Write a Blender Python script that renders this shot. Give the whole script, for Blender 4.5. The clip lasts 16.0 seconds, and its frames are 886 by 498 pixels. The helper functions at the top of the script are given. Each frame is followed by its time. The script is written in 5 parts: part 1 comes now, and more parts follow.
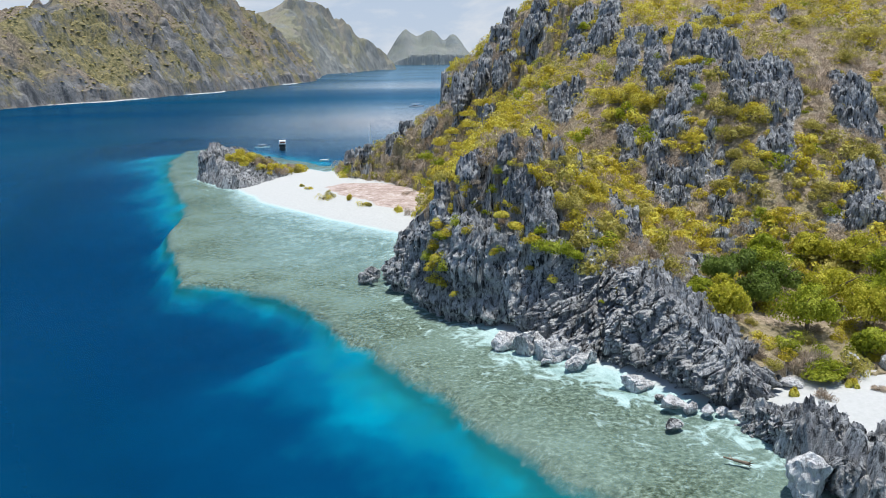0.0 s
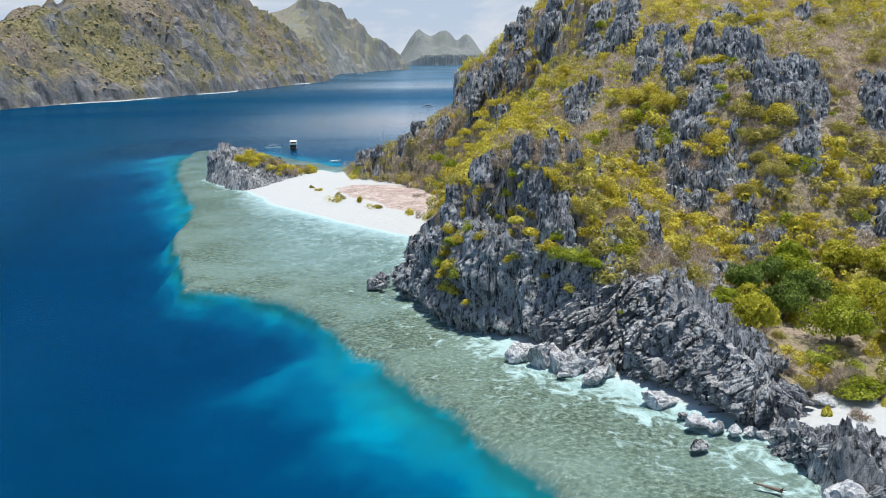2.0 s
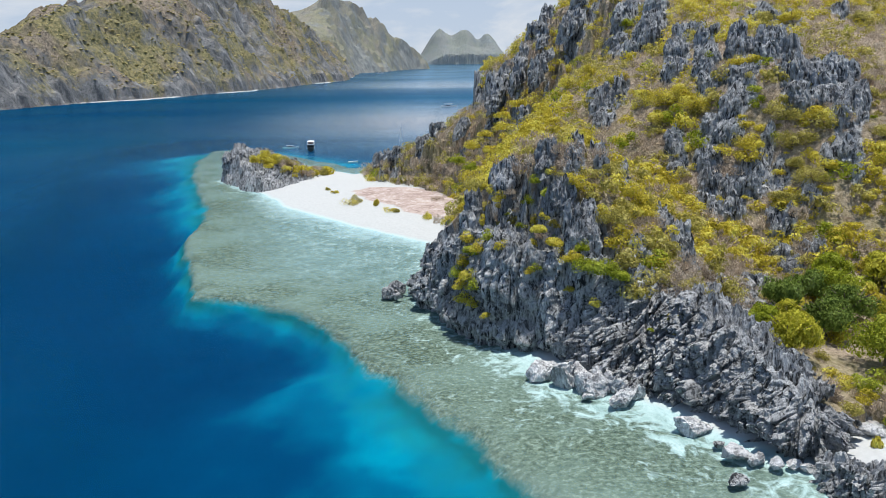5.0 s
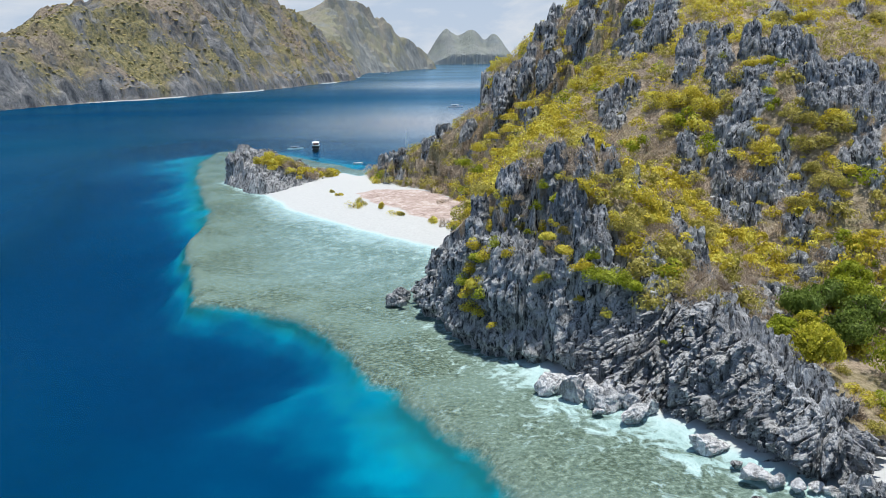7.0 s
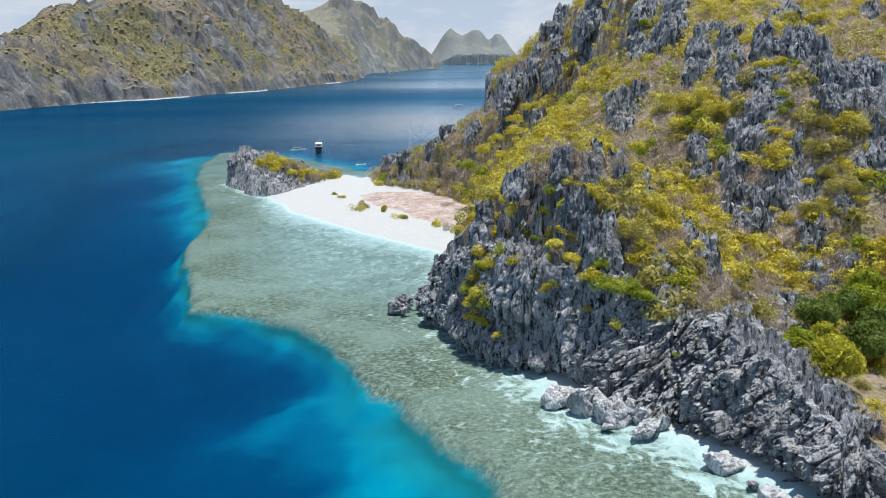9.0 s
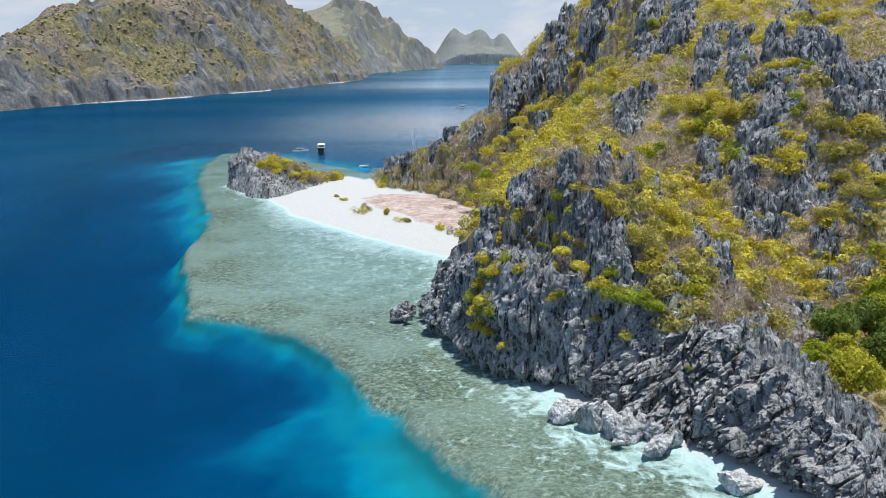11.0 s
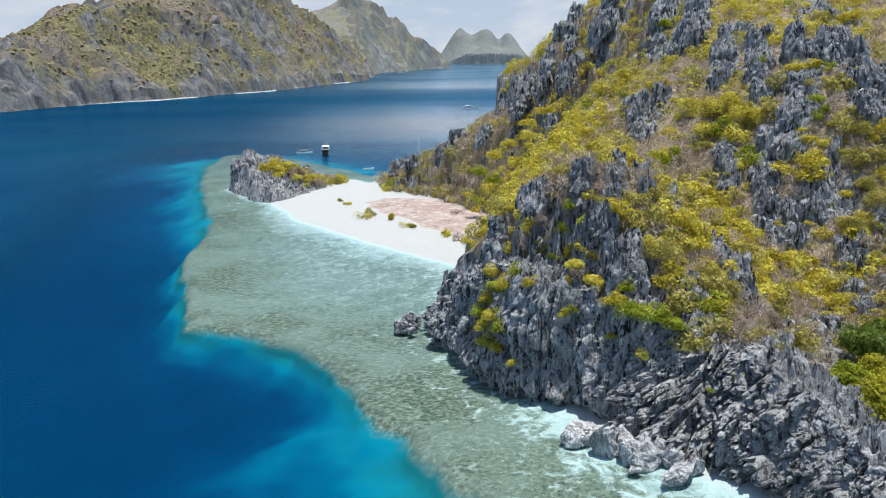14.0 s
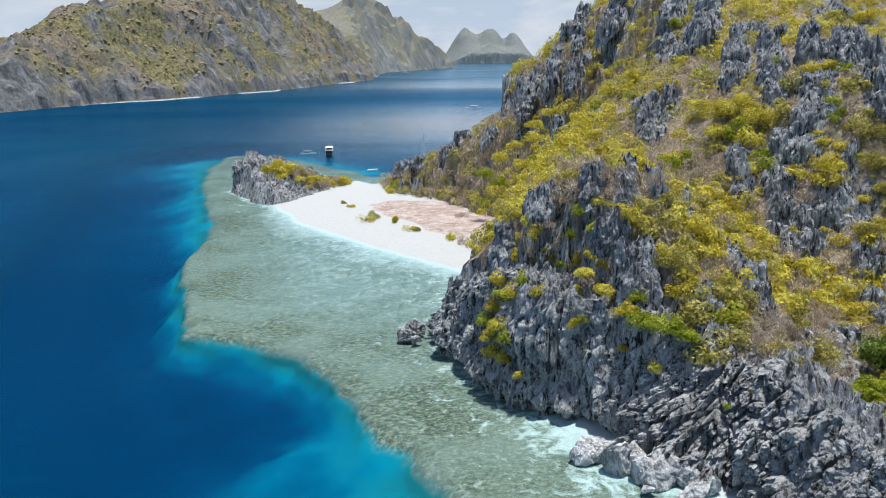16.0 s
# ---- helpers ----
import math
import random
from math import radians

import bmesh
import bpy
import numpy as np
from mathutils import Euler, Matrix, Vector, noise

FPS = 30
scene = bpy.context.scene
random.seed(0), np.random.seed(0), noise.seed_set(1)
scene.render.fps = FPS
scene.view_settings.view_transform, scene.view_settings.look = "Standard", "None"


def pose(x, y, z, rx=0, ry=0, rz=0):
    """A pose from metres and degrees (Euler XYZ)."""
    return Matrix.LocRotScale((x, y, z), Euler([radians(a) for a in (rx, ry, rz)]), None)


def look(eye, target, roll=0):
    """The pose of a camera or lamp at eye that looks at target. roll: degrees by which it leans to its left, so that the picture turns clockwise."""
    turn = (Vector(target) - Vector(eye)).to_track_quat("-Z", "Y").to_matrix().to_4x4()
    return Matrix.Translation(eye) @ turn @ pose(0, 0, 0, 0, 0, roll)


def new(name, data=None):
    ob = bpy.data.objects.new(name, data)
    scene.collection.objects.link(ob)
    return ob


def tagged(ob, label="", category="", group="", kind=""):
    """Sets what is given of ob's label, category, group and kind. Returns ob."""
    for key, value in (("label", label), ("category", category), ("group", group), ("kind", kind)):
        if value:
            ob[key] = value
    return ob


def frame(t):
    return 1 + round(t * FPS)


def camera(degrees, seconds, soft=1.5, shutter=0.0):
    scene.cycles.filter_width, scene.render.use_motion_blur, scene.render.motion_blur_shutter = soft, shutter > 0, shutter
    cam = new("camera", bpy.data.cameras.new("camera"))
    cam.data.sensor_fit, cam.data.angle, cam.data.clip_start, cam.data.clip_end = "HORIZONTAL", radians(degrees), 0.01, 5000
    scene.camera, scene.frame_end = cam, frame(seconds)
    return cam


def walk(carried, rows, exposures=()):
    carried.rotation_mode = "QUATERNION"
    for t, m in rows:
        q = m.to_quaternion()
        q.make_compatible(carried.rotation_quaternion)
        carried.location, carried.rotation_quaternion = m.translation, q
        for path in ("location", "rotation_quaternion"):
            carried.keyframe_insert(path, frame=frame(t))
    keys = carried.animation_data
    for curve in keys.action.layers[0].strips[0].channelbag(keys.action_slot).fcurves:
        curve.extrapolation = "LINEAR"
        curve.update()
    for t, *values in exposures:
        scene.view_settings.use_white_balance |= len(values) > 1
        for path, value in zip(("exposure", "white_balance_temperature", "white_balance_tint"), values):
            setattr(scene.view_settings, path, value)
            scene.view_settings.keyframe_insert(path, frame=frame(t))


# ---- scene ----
cam = camera(53.0, 16.0, soft=0.25)
PATH = [
    (0, (-0.888, -0.717, 42.673), (-0.462, 9.045, 40.546), -0.76),
    (0.5, (-0.811, 0.806, 42.603), (-0.398, 10.568, 40.476), -0.76),
    (1, (-0.731, 2.316, 42.537), (-0.332, 12.079, 40.411), -0.75),
    (1.5, (-0.628, 3.784, 42.465), (-0.269, 13.549, 40.339), -0.72),
    (2, (-0.501, 5.198, 42.386), (-0.215, 14.965, 40.262), -0.68),
    (2.5, (-0.385, 6.556, 42.314), (-0.162, 16.325, 40.190), -0.66),
    (3, (-0.312, 7.880, 42.284), (-0.129, 17.651, 40.162), -0.61),
    (3.5, (-0.256, 9.157, 42.294), (-0.103, 18.927, 40.167), -0.60),
    (4, (-0.209, 10.403, 42.319), (-0.094, 20.174, 40.191), -0.58),
    (4.5, (-0.156, 11.568, 42.340), (-0.066, 21.338, 40.212), -0.58),
    (7, (0.000, 17.000, 42.500), (0.000, 26.771, 40.373), -0.50),
    (7.5, (0.029, 18.038, 42.534), (0.019, 27.809, 40.407), -0.50),
    (8, (0.043, 19.071, 42.578), (0.022, 28.842, 40.451), -0.48),
    (8.5, (0.062, 20.069, 42.614), (0.031, 29.840, 40.486), -0.48),
    (9, (0.070, 21.071, 42.665), (0.025, 30.842, 40.537), -0.47),
    (11.5, (0.053, 26.026, 42.954), (-0.042, 35.795, 40.822), -0.51),
    (12, (0.025, 27.040, 43.016), (-0.079, 36.810, 40.884), -0.52),
    (12.5, (0.007, 28.062, 43.065), (-0.104, 37.831, 40.931), -0.53),
    (13, (-0.011, 29.081, 43.122), (-0.135, 38.850, 40.989), -0.52),
    (13.5, (-0.031, 30.071, 43.171), (-0.166, 39.839, 41.036), -0.52),
    (14, (-0.064, 31.057, 43.250), (-0.214, 40.826, 41.116), -0.54),
    (14.5, (-0.078, 32.031, 43.307), (-0.239, 41.798, 41.171), -0.54),
    (15, (-0.112, 33.022, 43.370), (-0.287, 42.790, 41.234), -0.51),
    (15.5, (-0.123, 33.994, 43.395), (-0.311, 43.761, 41.257), -0.54),
    (16, (-0.145, 34.992, 43.428), (-0.347, 44.759, 41.290), -0.55),
]
walk(cam, [(t, look(eye, target, roll)) for t, eye, target, roll in PATH])

# ---- light ----
SUN_EL, SUN_AZ = radians(83), radians(62)          # azimuth clockwise from +y
sun_way = Vector((math.sin(SUN_AZ) * math.cos(SUN_EL), math.cos(SUN_AZ) * math.cos(SUN_EL), math.sin(SUN_EL)))
world = bpy.data.worlds.new("world")
scene.world = world
world.use_nodes = True
sky = world.node_tree.nodes.new("ShaderNodeTexSky")
sky.sky_type, sky.sun_disc = "NISHITA", False
sky.sun_elevation, sky.sun_rotation = SUN_EL, SUN_AZ
sky.air_density, sky.dust_density, sky.ozone_density = 1.0, 0.6, 1.5
back = world.node_tree.nodes["Background"]
back.inputs["Strength"].default_value = 0.115
world.node_tree.links.new(sky.outputs[0], back.inputs[0])
sun = new("sun", bpy.data.lights.new("sun", "SUN"))
sun.data.energy, sun.data.angle, sun.data.color = 4.2, radians(0.6), (1.0, 0.96, 0.9)
sun.matrix_world = look(sun_way * 300, (0, 0, 0))
scene.view_settings.exposure = 0.37

# ---- noise and plan arithmetic ----


def hash2(i, j, seed):
    n = (i.astype(np.int64) * 374761393 + j.astype(np.int64) * 668265263 + seed * 982451653) & 0x7FFFFFFF
    n = ((n ^ (n >> 13)) * 1274126177) & 0x7FFFFFFF
    n = ((n ^ (n >> 16)) * 668265263) & 0x7FFFFFFF
    return ((n ^ (n >> 15)) & 0xFFFFF) / float(0xFFFFF)


def vnoise(x, y, seed=0):
    i, j = np.floor(x), np.floor(y)
    u, v = x - i, y - j
    u, v = u * u * (3 - 2 * u), v * v * (3 - 2 * v)
    a, b, c, d = hash2(i, j, seed), hash2(i + 1, j, seed), hash2(i, j + 1, seed), hash2(i + 1, j + 1, seed)
    return (a + (b - a) * u) * (1 - v) + (c + (d - c) * u) * v


def fbm(x, y, size, octaves=4, seed=0):
    """Smooth noise from -1 to 1, with its largest waves of that size."""
    total, amp, whole = 0.0, 1.0, 0.0
    for k in range(octaves):
        total = total + amp * (2 * vnoise(x / size + 17.3 * k, y / size - 9.1 * k, seed + k) - 1)
        whole, amp, size = whole + amp, amp * 0.5, size * 0.5
    return total / whole


def ridged(x, y, size, octaves=4, seed=0):
    total, amp, whole = 0.0, 1.0, 0.0
    for k in range(octaves):
        total = total + amp * (1 - np.abs(2 * vnoise(x / size + 7.7 * k, y / size + 3.9 * k, seed + k) - 1) * 1.6)
        whole, amp, size = whole + amp, amp * 0.55, size * 0.5
    return total / whole


def cells(x, y, size, seed=0):
    """Of the cell that holds each place: the distance from its centre, to the next centre, and its own chance number."""
    x, y = x / size, y / size
    i, j = np.floor(x), np.floor(y)
    f1, f2, own = np.full(x.shape, 9.0), np.full(x.shape, 9.0), np.zeros(x.shape)
    for a in (-1, 0, 1):
        for b in (-1, 0, 1):
            px, py = i + a + hash2(i + a, j + b, seed), j + b + hash2(i + a, j + b, seed + 5)
            d = np.hypot(px - x, py - y)
            near = d < f1
            f2 = np.where(near, f1, np.minimum(f2, d))
            own = np.where(near, hash2(i + a, j + b, seed + 9), own)
            f1 = np.where(near, d, f1)
    return f1, f2, own


def blocks(x, y, size, seed=0, tilt=0.8, gap=6.0):
    """Upright blocks with slanting tops and narrow clefts between them: heights from about 0 to 1."""
    x, y = x / size, y / size
    i, j = np.floor(x), np.floor(y)
    f1, f2, top = np.full(x.shape, 9.0), np.full(x.shape, 9.0), np.zeros(x.shape)
    for a in (-1, 0, 1):
        for b in (-1, 0, 1):
            px, py = i + a + hash2(i + a, j + b, seed), j + b + hash2(i + a, j + b, seed + 5)
            d = np.hypot(px - x, py - y)
            near = d < f1
            f2 = np.where(near, f1, np.minimum(f2, d))
            q = 6.2832 * hash2(i + a, j + b, seed + 7)
            slant = tilt * ((x - px) * np.cos(q) + (y - py) * np.sin(q))
            top = np.where(near, hash2(i + a, j + b, seed + 9) ** 1.2 + slant, top)
            f1 = np.where(near, d, f1)
    cleft = np.clip((f2 - f1) * gap, 0, 1)
    return top * cleft - 0.45 * (1 - cleft)


def inside(x, y, line):
    """Distance from a closed line, positive inside."""
    line = np.array(line, float)
    best, odd = np.full(x.shape, 1e9), np.zeros(x.shape, bool)
    for (ax, ay), (bx, by) in zip(line, np.roll(line, -1, 0)):
        dx, dy = bx - ax, by - ay
        s = np.clip(((x - ax) * dx + (y - ay) * dy) / (dx * dx + dy * dy), 0, 1)
        best = np.minimum(best, np.hypot(x - ax - s * dx, y - ay - s * dy))
        cross = ((ay > y) != (by > y)) & (x < ax + (y - ay) * dx / (dy if abs(dy) > 1e-9 else 1e-9))
        odd ^= cross
    return np.where(odd, best, -best)


def step(a, b, v):
    s = np.clip((v - a) / (b - a), 0, 1)
    return s * s * (3 - 2 * s)


class Spline:
    """A smooth sheet through spot heights (thin plate), softened a little."""

    def __init__(self, spots, soft=1.0):
        p = np.array(spots, float)
        self.p, n = p[:, :2], len(p)
        k = self.kernel(p[:, 0], p[:, 1]) + soft * np.eye(n)
        q = np.c_[np.ones(n), self.p]
        whole = np.block([[k, q], [q.T, np.zeros((3, 3))]])
        self.w = np.linalg.solve(whole, np.r_[p[:, 2], 0, 0, 0])

    def kernel(self, x, y):
        r2 = (x[..., None] - self.p[:, 0]) ** 2 + (y[..., None] - self.p[:, 1]) ** 2 + 1e-9
        return 0.5 * r2 * np.log(r2) * 1e-3

    def __call__(self, x, y):
        n = len(self.p)
        out = self.w[n] + self.w[n + 1] * x + self.w[n + 2] * y
        for (px, py), w in zip(self.p, self.w):
            r2 = (x - px) ** 2 + (y - py) ** 2 + 1e-9
            out = out + w * 0.5e-3 * r2 * np.log(r2)
        return out


# ---- materials ----


class Nodes:
    """Short hand for building a node material."""

    def __init__(self, name):
        self.mat = bpy.data.materials.new(name)
        self.mat.use_nodes = True
        self.t = self.mat.node_tree
        self.bsdf = self.t.nodes["Principled BSDF"]
        self.out = self.t.nodes["Material Output"]

    def add(self, kind):
        return self.t.nodes.new("ShaderNode" + kind)

    def link(self, a, b):
        self.t.links.new(a, b)

    def place(self, scale=(1, 1, 1)):
        g = self.add("NewGeometry")
        m = self.add("Mapping")
        m.inputs["Scale"].default_value = scale
        self.link(g.outputs["Position"], m.inputs["Vector"])
        return m.outputs["Vector"]

    def height(self):
        s = self.add("SeparateXYZ")
        self.link(self.place(), s.inputs[0])
        return s.outputs["Z"]

    def noise(self, vector, scale, detail=4.0, rough=0.55, distortion=0.0):
        n = self.add("TexNoise")
        n.inputs["Scale"].default_value, n.inputs["Detail"].default_value = scale, detail
        n.inputs["Roughness"].default_value, n.inputs["Distortion"].default_value = rough, distortion
        self.link(vector, n.inputs["Vector"])
        return n.outputs["Fac"]

    def ramp(self, value, *stops):
        r = self.add("ValToRGB")
        e = r.color_ramp.elements
        while len(e) < len(stops):
            e.new(0.5)
        for k, (at, c) in zip(e, stops):
            k.position = at
            k.color = (*c, 1) if isinstance(c, tuple) else (c, c, c, 1)
        self.link(value, r.inputs[0])
        return r.outputs[0]

    def mix(self, fac, a, b, blend="MIX"):
        m = self.add("Mix")
        m.data_type, m.blend_type = "RGBA", blend
        for value, slot in ((fac, 0), (a, 6), (b, 7)):
            if isinstance(value, (int, float)):
                m.inputs[slot].default_value = value
            elif isinstance(value, tuple):
                m.inputs[slot].default_value = (*value, 1)
            else:
                self.link(value, m.inputs[slot])
        return m.outputs[2]

    def math(self, op, a, b=0.0, clamp=False):
        m = self.add("Math")
        m.operation, m.use_clamp = op, clamp
        for value, slot in ((a, 0), (b, 1)):
            if isinstance(value, (int, float)):
                m.inputs[slot].default_value = value
            else:
                self.link(value, m.inputs[slot])
        return m.outputs[0]

    def scaled(self, value, a, b):
        m = self.add("MapRange")
        self.link(value, m.inputs[0])
        m.inputs[1].default_value, m.inputs[2].default_value = a, b
        return m.outputs[0]

    def attr(self, name):
        a = self.add("Attribute")
        a.attribute_name = name
        return a.outputs["Fac"]

    def bump(self, height, strength, distance):
        b = self.add("Bump")
        b.inputs["Strength"].default_value, b.inputs["Distance"].default_value = strength, distance
        self.link(height, b.inputs["Height"])
        self.link(b.outputs[0], self.bsdf.inputs["Normal"])

    def done(self, colour, rough=0.9, spec=0.2):
        if isinstance(colour, tuple):
            self.bsdf.inputs["Base Color"].default_value = (*colour, 1)
        else:
            self.link(colour, self.bsdf.inputs["Base Color"])
        self.bsdf.inputs["Roughness"].default_value = rough
        self.bsdf.inputs["Specular IOR Level"].default_value = spec
        return self.mat


def plain(name, colour, rough=0.5, vary=0.12, size=3.0, spec=0.4):
    n = Nodes(name)
    f = n.noise(n.place(), size, 3)
    dark = tuple(c * (1 - vary) for c in colour)
    light = tuple(min(1, c * (1 + vary)) for c in colour)
    return n.done(n.ramp(f, (0.3, dark), (0.7, light)), rough, spec)


def rock_colour(n, pale=0.0):
    """Weathered limestone: dark blue-grey with upright streaks and black lichen; the black and pale contrast also
    paints shaded clefts and lit facets.
    """
    streak = n.noise(n.place((1.0, 1.0, 0.30)), 1.1, 6, 0.62, 0.4)
    patch = n.noise(n.place(), 0.16, 3)
    grain = n.noise(n.place(), 4.5, 4, 0.65)
    fluted = n.noise(n.place((1.0, 1.0, 0.4)), 3.2, 5, 0.65, 0.2)
    streak = n.math("ADD", n.math("MULTIPLY", streak, 0.6), n.math("MULTIPLY", fluted, 0.4))
    # Near-black and pale ends of the noise paint shaded clefts and lit facets.
    c = n.ramp(streak, (0.42, (0.022 + pale * 0.9, 0.024 + pale * 0.9, 0.025 + pale * 0.9)), (0.48, (0.275 + pale, 0.286 + pale, 0.289 + pale)),
               (0.565, (0.50 + pale, 0.512 + pale, 0.515 + pale)))
    c = n.mix(n.scaled(patch, 0.40, 0.65), c, n.mix(0.45, c, (0.14, 0.143, 0.148)))
    c = n.mix(n.math("MULTIPLY", n.scaled(grain, 0.60, 0.75), 0.6), c, (0.48 + pale * 0.5, 0.48 + pale * 0.5, 0.49 + pale * 0.5))
    c = n.mix(n.math("MULTIPLY", n.scaled(grain, 0.42, 0.30), 0.7), c, (0.045 + pale, 0.047 + pale, 0.05 + pale))
    return c, streak, grain


def rock_material(name, pale=0.0):
    n = Nodes(name)
    c, streak, grain = rock_colour(n, pale)
    n.bump(n.math("ADD", streak, n.math("MULTIPLY", grain, 0.45)), 1.0, 0.55)
    return n.done(c, 0.92, 0.15)


def hill_material():
    """Limestone where the attribute rock is one, dry litter and grass elsewhere."""
    n = Nodes("hill limestone and dry litter")
    c, streak, grain = rock_colour(n)
    soil = n.noise(n.place(), 1.3, 5, 0.7)
    wide = n.noise(n.place(), 0.12, 3)
    s = n.ramp(soil, (0.3, (0.14, 0.11, 0.08)), (0.5, (0.33, 0.27, 0.205)), (0.70, (0.52, 0.44, 0.36)))
    s = n.mix(n.scaled(wide, 0.4, 0.65), s, n.mix(0.5, s, (0.20, 0.19, 0.06)))
    mask = n.scaled(n.math("ADD", n.attr("rock"), n.math("MULTIPLY", n.math("SUBTRACT", soil, 0.5), 0.8)), 0.38, 0.6)
    n.bump(n.math("ADD", streak, n.math("MULTIPLY", grain, 0.45)), 1.0, 0.55)
    return n.done(n.mix(mask, s, c), 0.95, 0.1)


def far_material(name, haze):
    """Cliffs with scrub, far off, with distance haze mixed flat into their colour."""
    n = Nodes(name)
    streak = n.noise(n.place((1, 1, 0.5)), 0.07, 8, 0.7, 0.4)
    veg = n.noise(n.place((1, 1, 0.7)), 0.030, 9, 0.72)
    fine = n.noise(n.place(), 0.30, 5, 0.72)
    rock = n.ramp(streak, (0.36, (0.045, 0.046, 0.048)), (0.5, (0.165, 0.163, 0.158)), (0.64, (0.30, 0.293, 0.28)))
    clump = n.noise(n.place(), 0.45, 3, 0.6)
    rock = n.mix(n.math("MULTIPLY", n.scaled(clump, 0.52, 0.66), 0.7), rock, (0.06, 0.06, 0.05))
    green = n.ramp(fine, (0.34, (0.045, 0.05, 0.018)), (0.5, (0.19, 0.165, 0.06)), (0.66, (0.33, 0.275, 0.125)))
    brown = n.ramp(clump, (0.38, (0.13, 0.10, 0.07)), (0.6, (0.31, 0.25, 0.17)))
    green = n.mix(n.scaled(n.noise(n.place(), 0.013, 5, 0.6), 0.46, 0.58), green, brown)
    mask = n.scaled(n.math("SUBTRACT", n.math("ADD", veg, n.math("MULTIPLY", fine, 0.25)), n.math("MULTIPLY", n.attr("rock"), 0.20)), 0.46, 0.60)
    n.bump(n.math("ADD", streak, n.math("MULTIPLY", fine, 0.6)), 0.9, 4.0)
    # Haze is painted: a flat colour mixed over rock and scrub by a set share.
    return n.done(n.mix(n.math("MULTIPLY", n.attr("sand"), n.scaled(n.height(), 1.3, 0.6)), n.mix(haze[1], n.mix(mask, rock, green), haze[0]), (0.52, 0.54, 0.53)), 0.95, 0.1)


def ground_material():
    """Beach sand, the reef flat's coral and sand, and the sea bed, painted with the water's tint, bluer with its depth.
    """
    n = Nodes("sand, reef and water-tinted sea bed")
    g = n.add("NewGeometry")
    xyz = n.add("SeparateXYZ")
    n.link(g.outputs["Position"], xyz.inputs[0])
    z = xyz.outputs["Z"]
    fine = n.noise(n.place(), 1.4, 6, 0.72)
    mid = n.noise(n.place(), 0.32, 5, 0.65, 1.2)
    wide = n.noise(n.place(), 0.06, 4, 0.6)
    drift = n.noise(n.place((0.8, 0.5, 1)), 0.6, 7, 0.75, 0.8)
    coral = n.ramp(fine, (0.32, (0.019, 0.034, 0.021)), (0.5, (0.094, 0.132, 0.098)), (0.66, (0.225, 0.30, 0.245)))
    speck = n.noise(n.place(), 3.2, 3, 0.6)
    coral = n.mix(n.math("MULTIPLY", n.scaled(speck, 0.56, 0.66), 0.75), coral, (0.030, 0.040, 0.022))
    coral = n.mix(n.scaled(wide, 0.4, 0.62), coral, n.mix(0.5, coral, (0.17, 0.25, 0.22)))
    lagoon = n.ramp(drift, (0.38, (0.11, 0.175, 0.168)), (0.5, (0.16, 0.248, 0.242)), (0.64, (0.285, 0.395, 0.395)))
    coral = n.mix(n.math("MULTIPLY", n.attr("inner"), 0.65), coral, lagoon)
    pale = n.ramp(drift, (0.35, (0.20, 0.31, 0.295)), (0.65, (0.41, 0.555, 0.55)))
    sandy = n.math("ADD", n.attr("sand"), n.math("MULTIPLY", n.math("SUBTRACT", mid, 0.5), 1.9))
    sandy = n.math("ADD", sandy, n.math("MULTIPLY", n.math("SUBTRACT", drift, 0.5), 0.8))
    reef = n.mix(n.scaled(sandy, 0.35, 0.62), coral, pale)
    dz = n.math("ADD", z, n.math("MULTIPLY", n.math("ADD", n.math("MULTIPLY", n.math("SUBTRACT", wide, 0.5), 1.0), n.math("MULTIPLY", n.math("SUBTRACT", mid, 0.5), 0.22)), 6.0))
    # Light lost in the water is put into the bed's colour: turquoise, then blue.
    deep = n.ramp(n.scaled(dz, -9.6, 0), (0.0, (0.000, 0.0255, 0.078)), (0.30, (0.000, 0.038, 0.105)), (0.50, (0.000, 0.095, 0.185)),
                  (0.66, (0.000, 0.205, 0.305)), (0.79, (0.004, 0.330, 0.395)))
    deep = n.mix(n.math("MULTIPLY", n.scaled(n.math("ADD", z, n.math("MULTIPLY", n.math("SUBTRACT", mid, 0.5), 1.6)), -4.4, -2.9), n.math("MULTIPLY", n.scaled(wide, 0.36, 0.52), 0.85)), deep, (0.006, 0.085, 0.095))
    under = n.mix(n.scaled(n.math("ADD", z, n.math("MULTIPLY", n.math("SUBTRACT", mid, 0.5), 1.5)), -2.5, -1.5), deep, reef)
    dry = n.ramp(fine, (0.3, (0.385, 0.40, 0.395)), (0.7, (0.455, 0.47, 0.465)))
    earth = n.ramp(n.math("ADD", n.math("MULTIPLY", mid, 0.6), n.math("MULTIPLY", fine, 0.4)), (0.38, (0.24, 0.185, 0.16)), (0.5, (0.37, 0.30, 0.27)), (0.62, (0.50, 0.45, 0.42)))
    dry = n.mix(n.scaled(n.math("ADD", n.attr("earth"), n.math("MULTIPLY", n.math("SUBTRACT", mid, 0.5), 0.9)), 0.4, 0.65), dry, earth)
    # Shallow water's aqua tint is painted on the sand the same way.
    wet = n.mix(n.scaled(n.math("ADD", z, n.math("MULTIPLY", n.math("SUBTRACT", drift, 0.5), 0.4)), -0.36, 0.0), under, (0.385, 0.525, 0.53))
    col = n.mix(n.scaled(n.math("ADD", z, n.math("MULTIPLY", n.math("SUBTRACT", drift, 0.5), 0.3)), -0.05, 0.22), n.mix(n.attr("shoal"), under, wet), dry)
    n.bump(fine, 0.15, 0.08)
    return n.done(col, 1.0, 0.0)


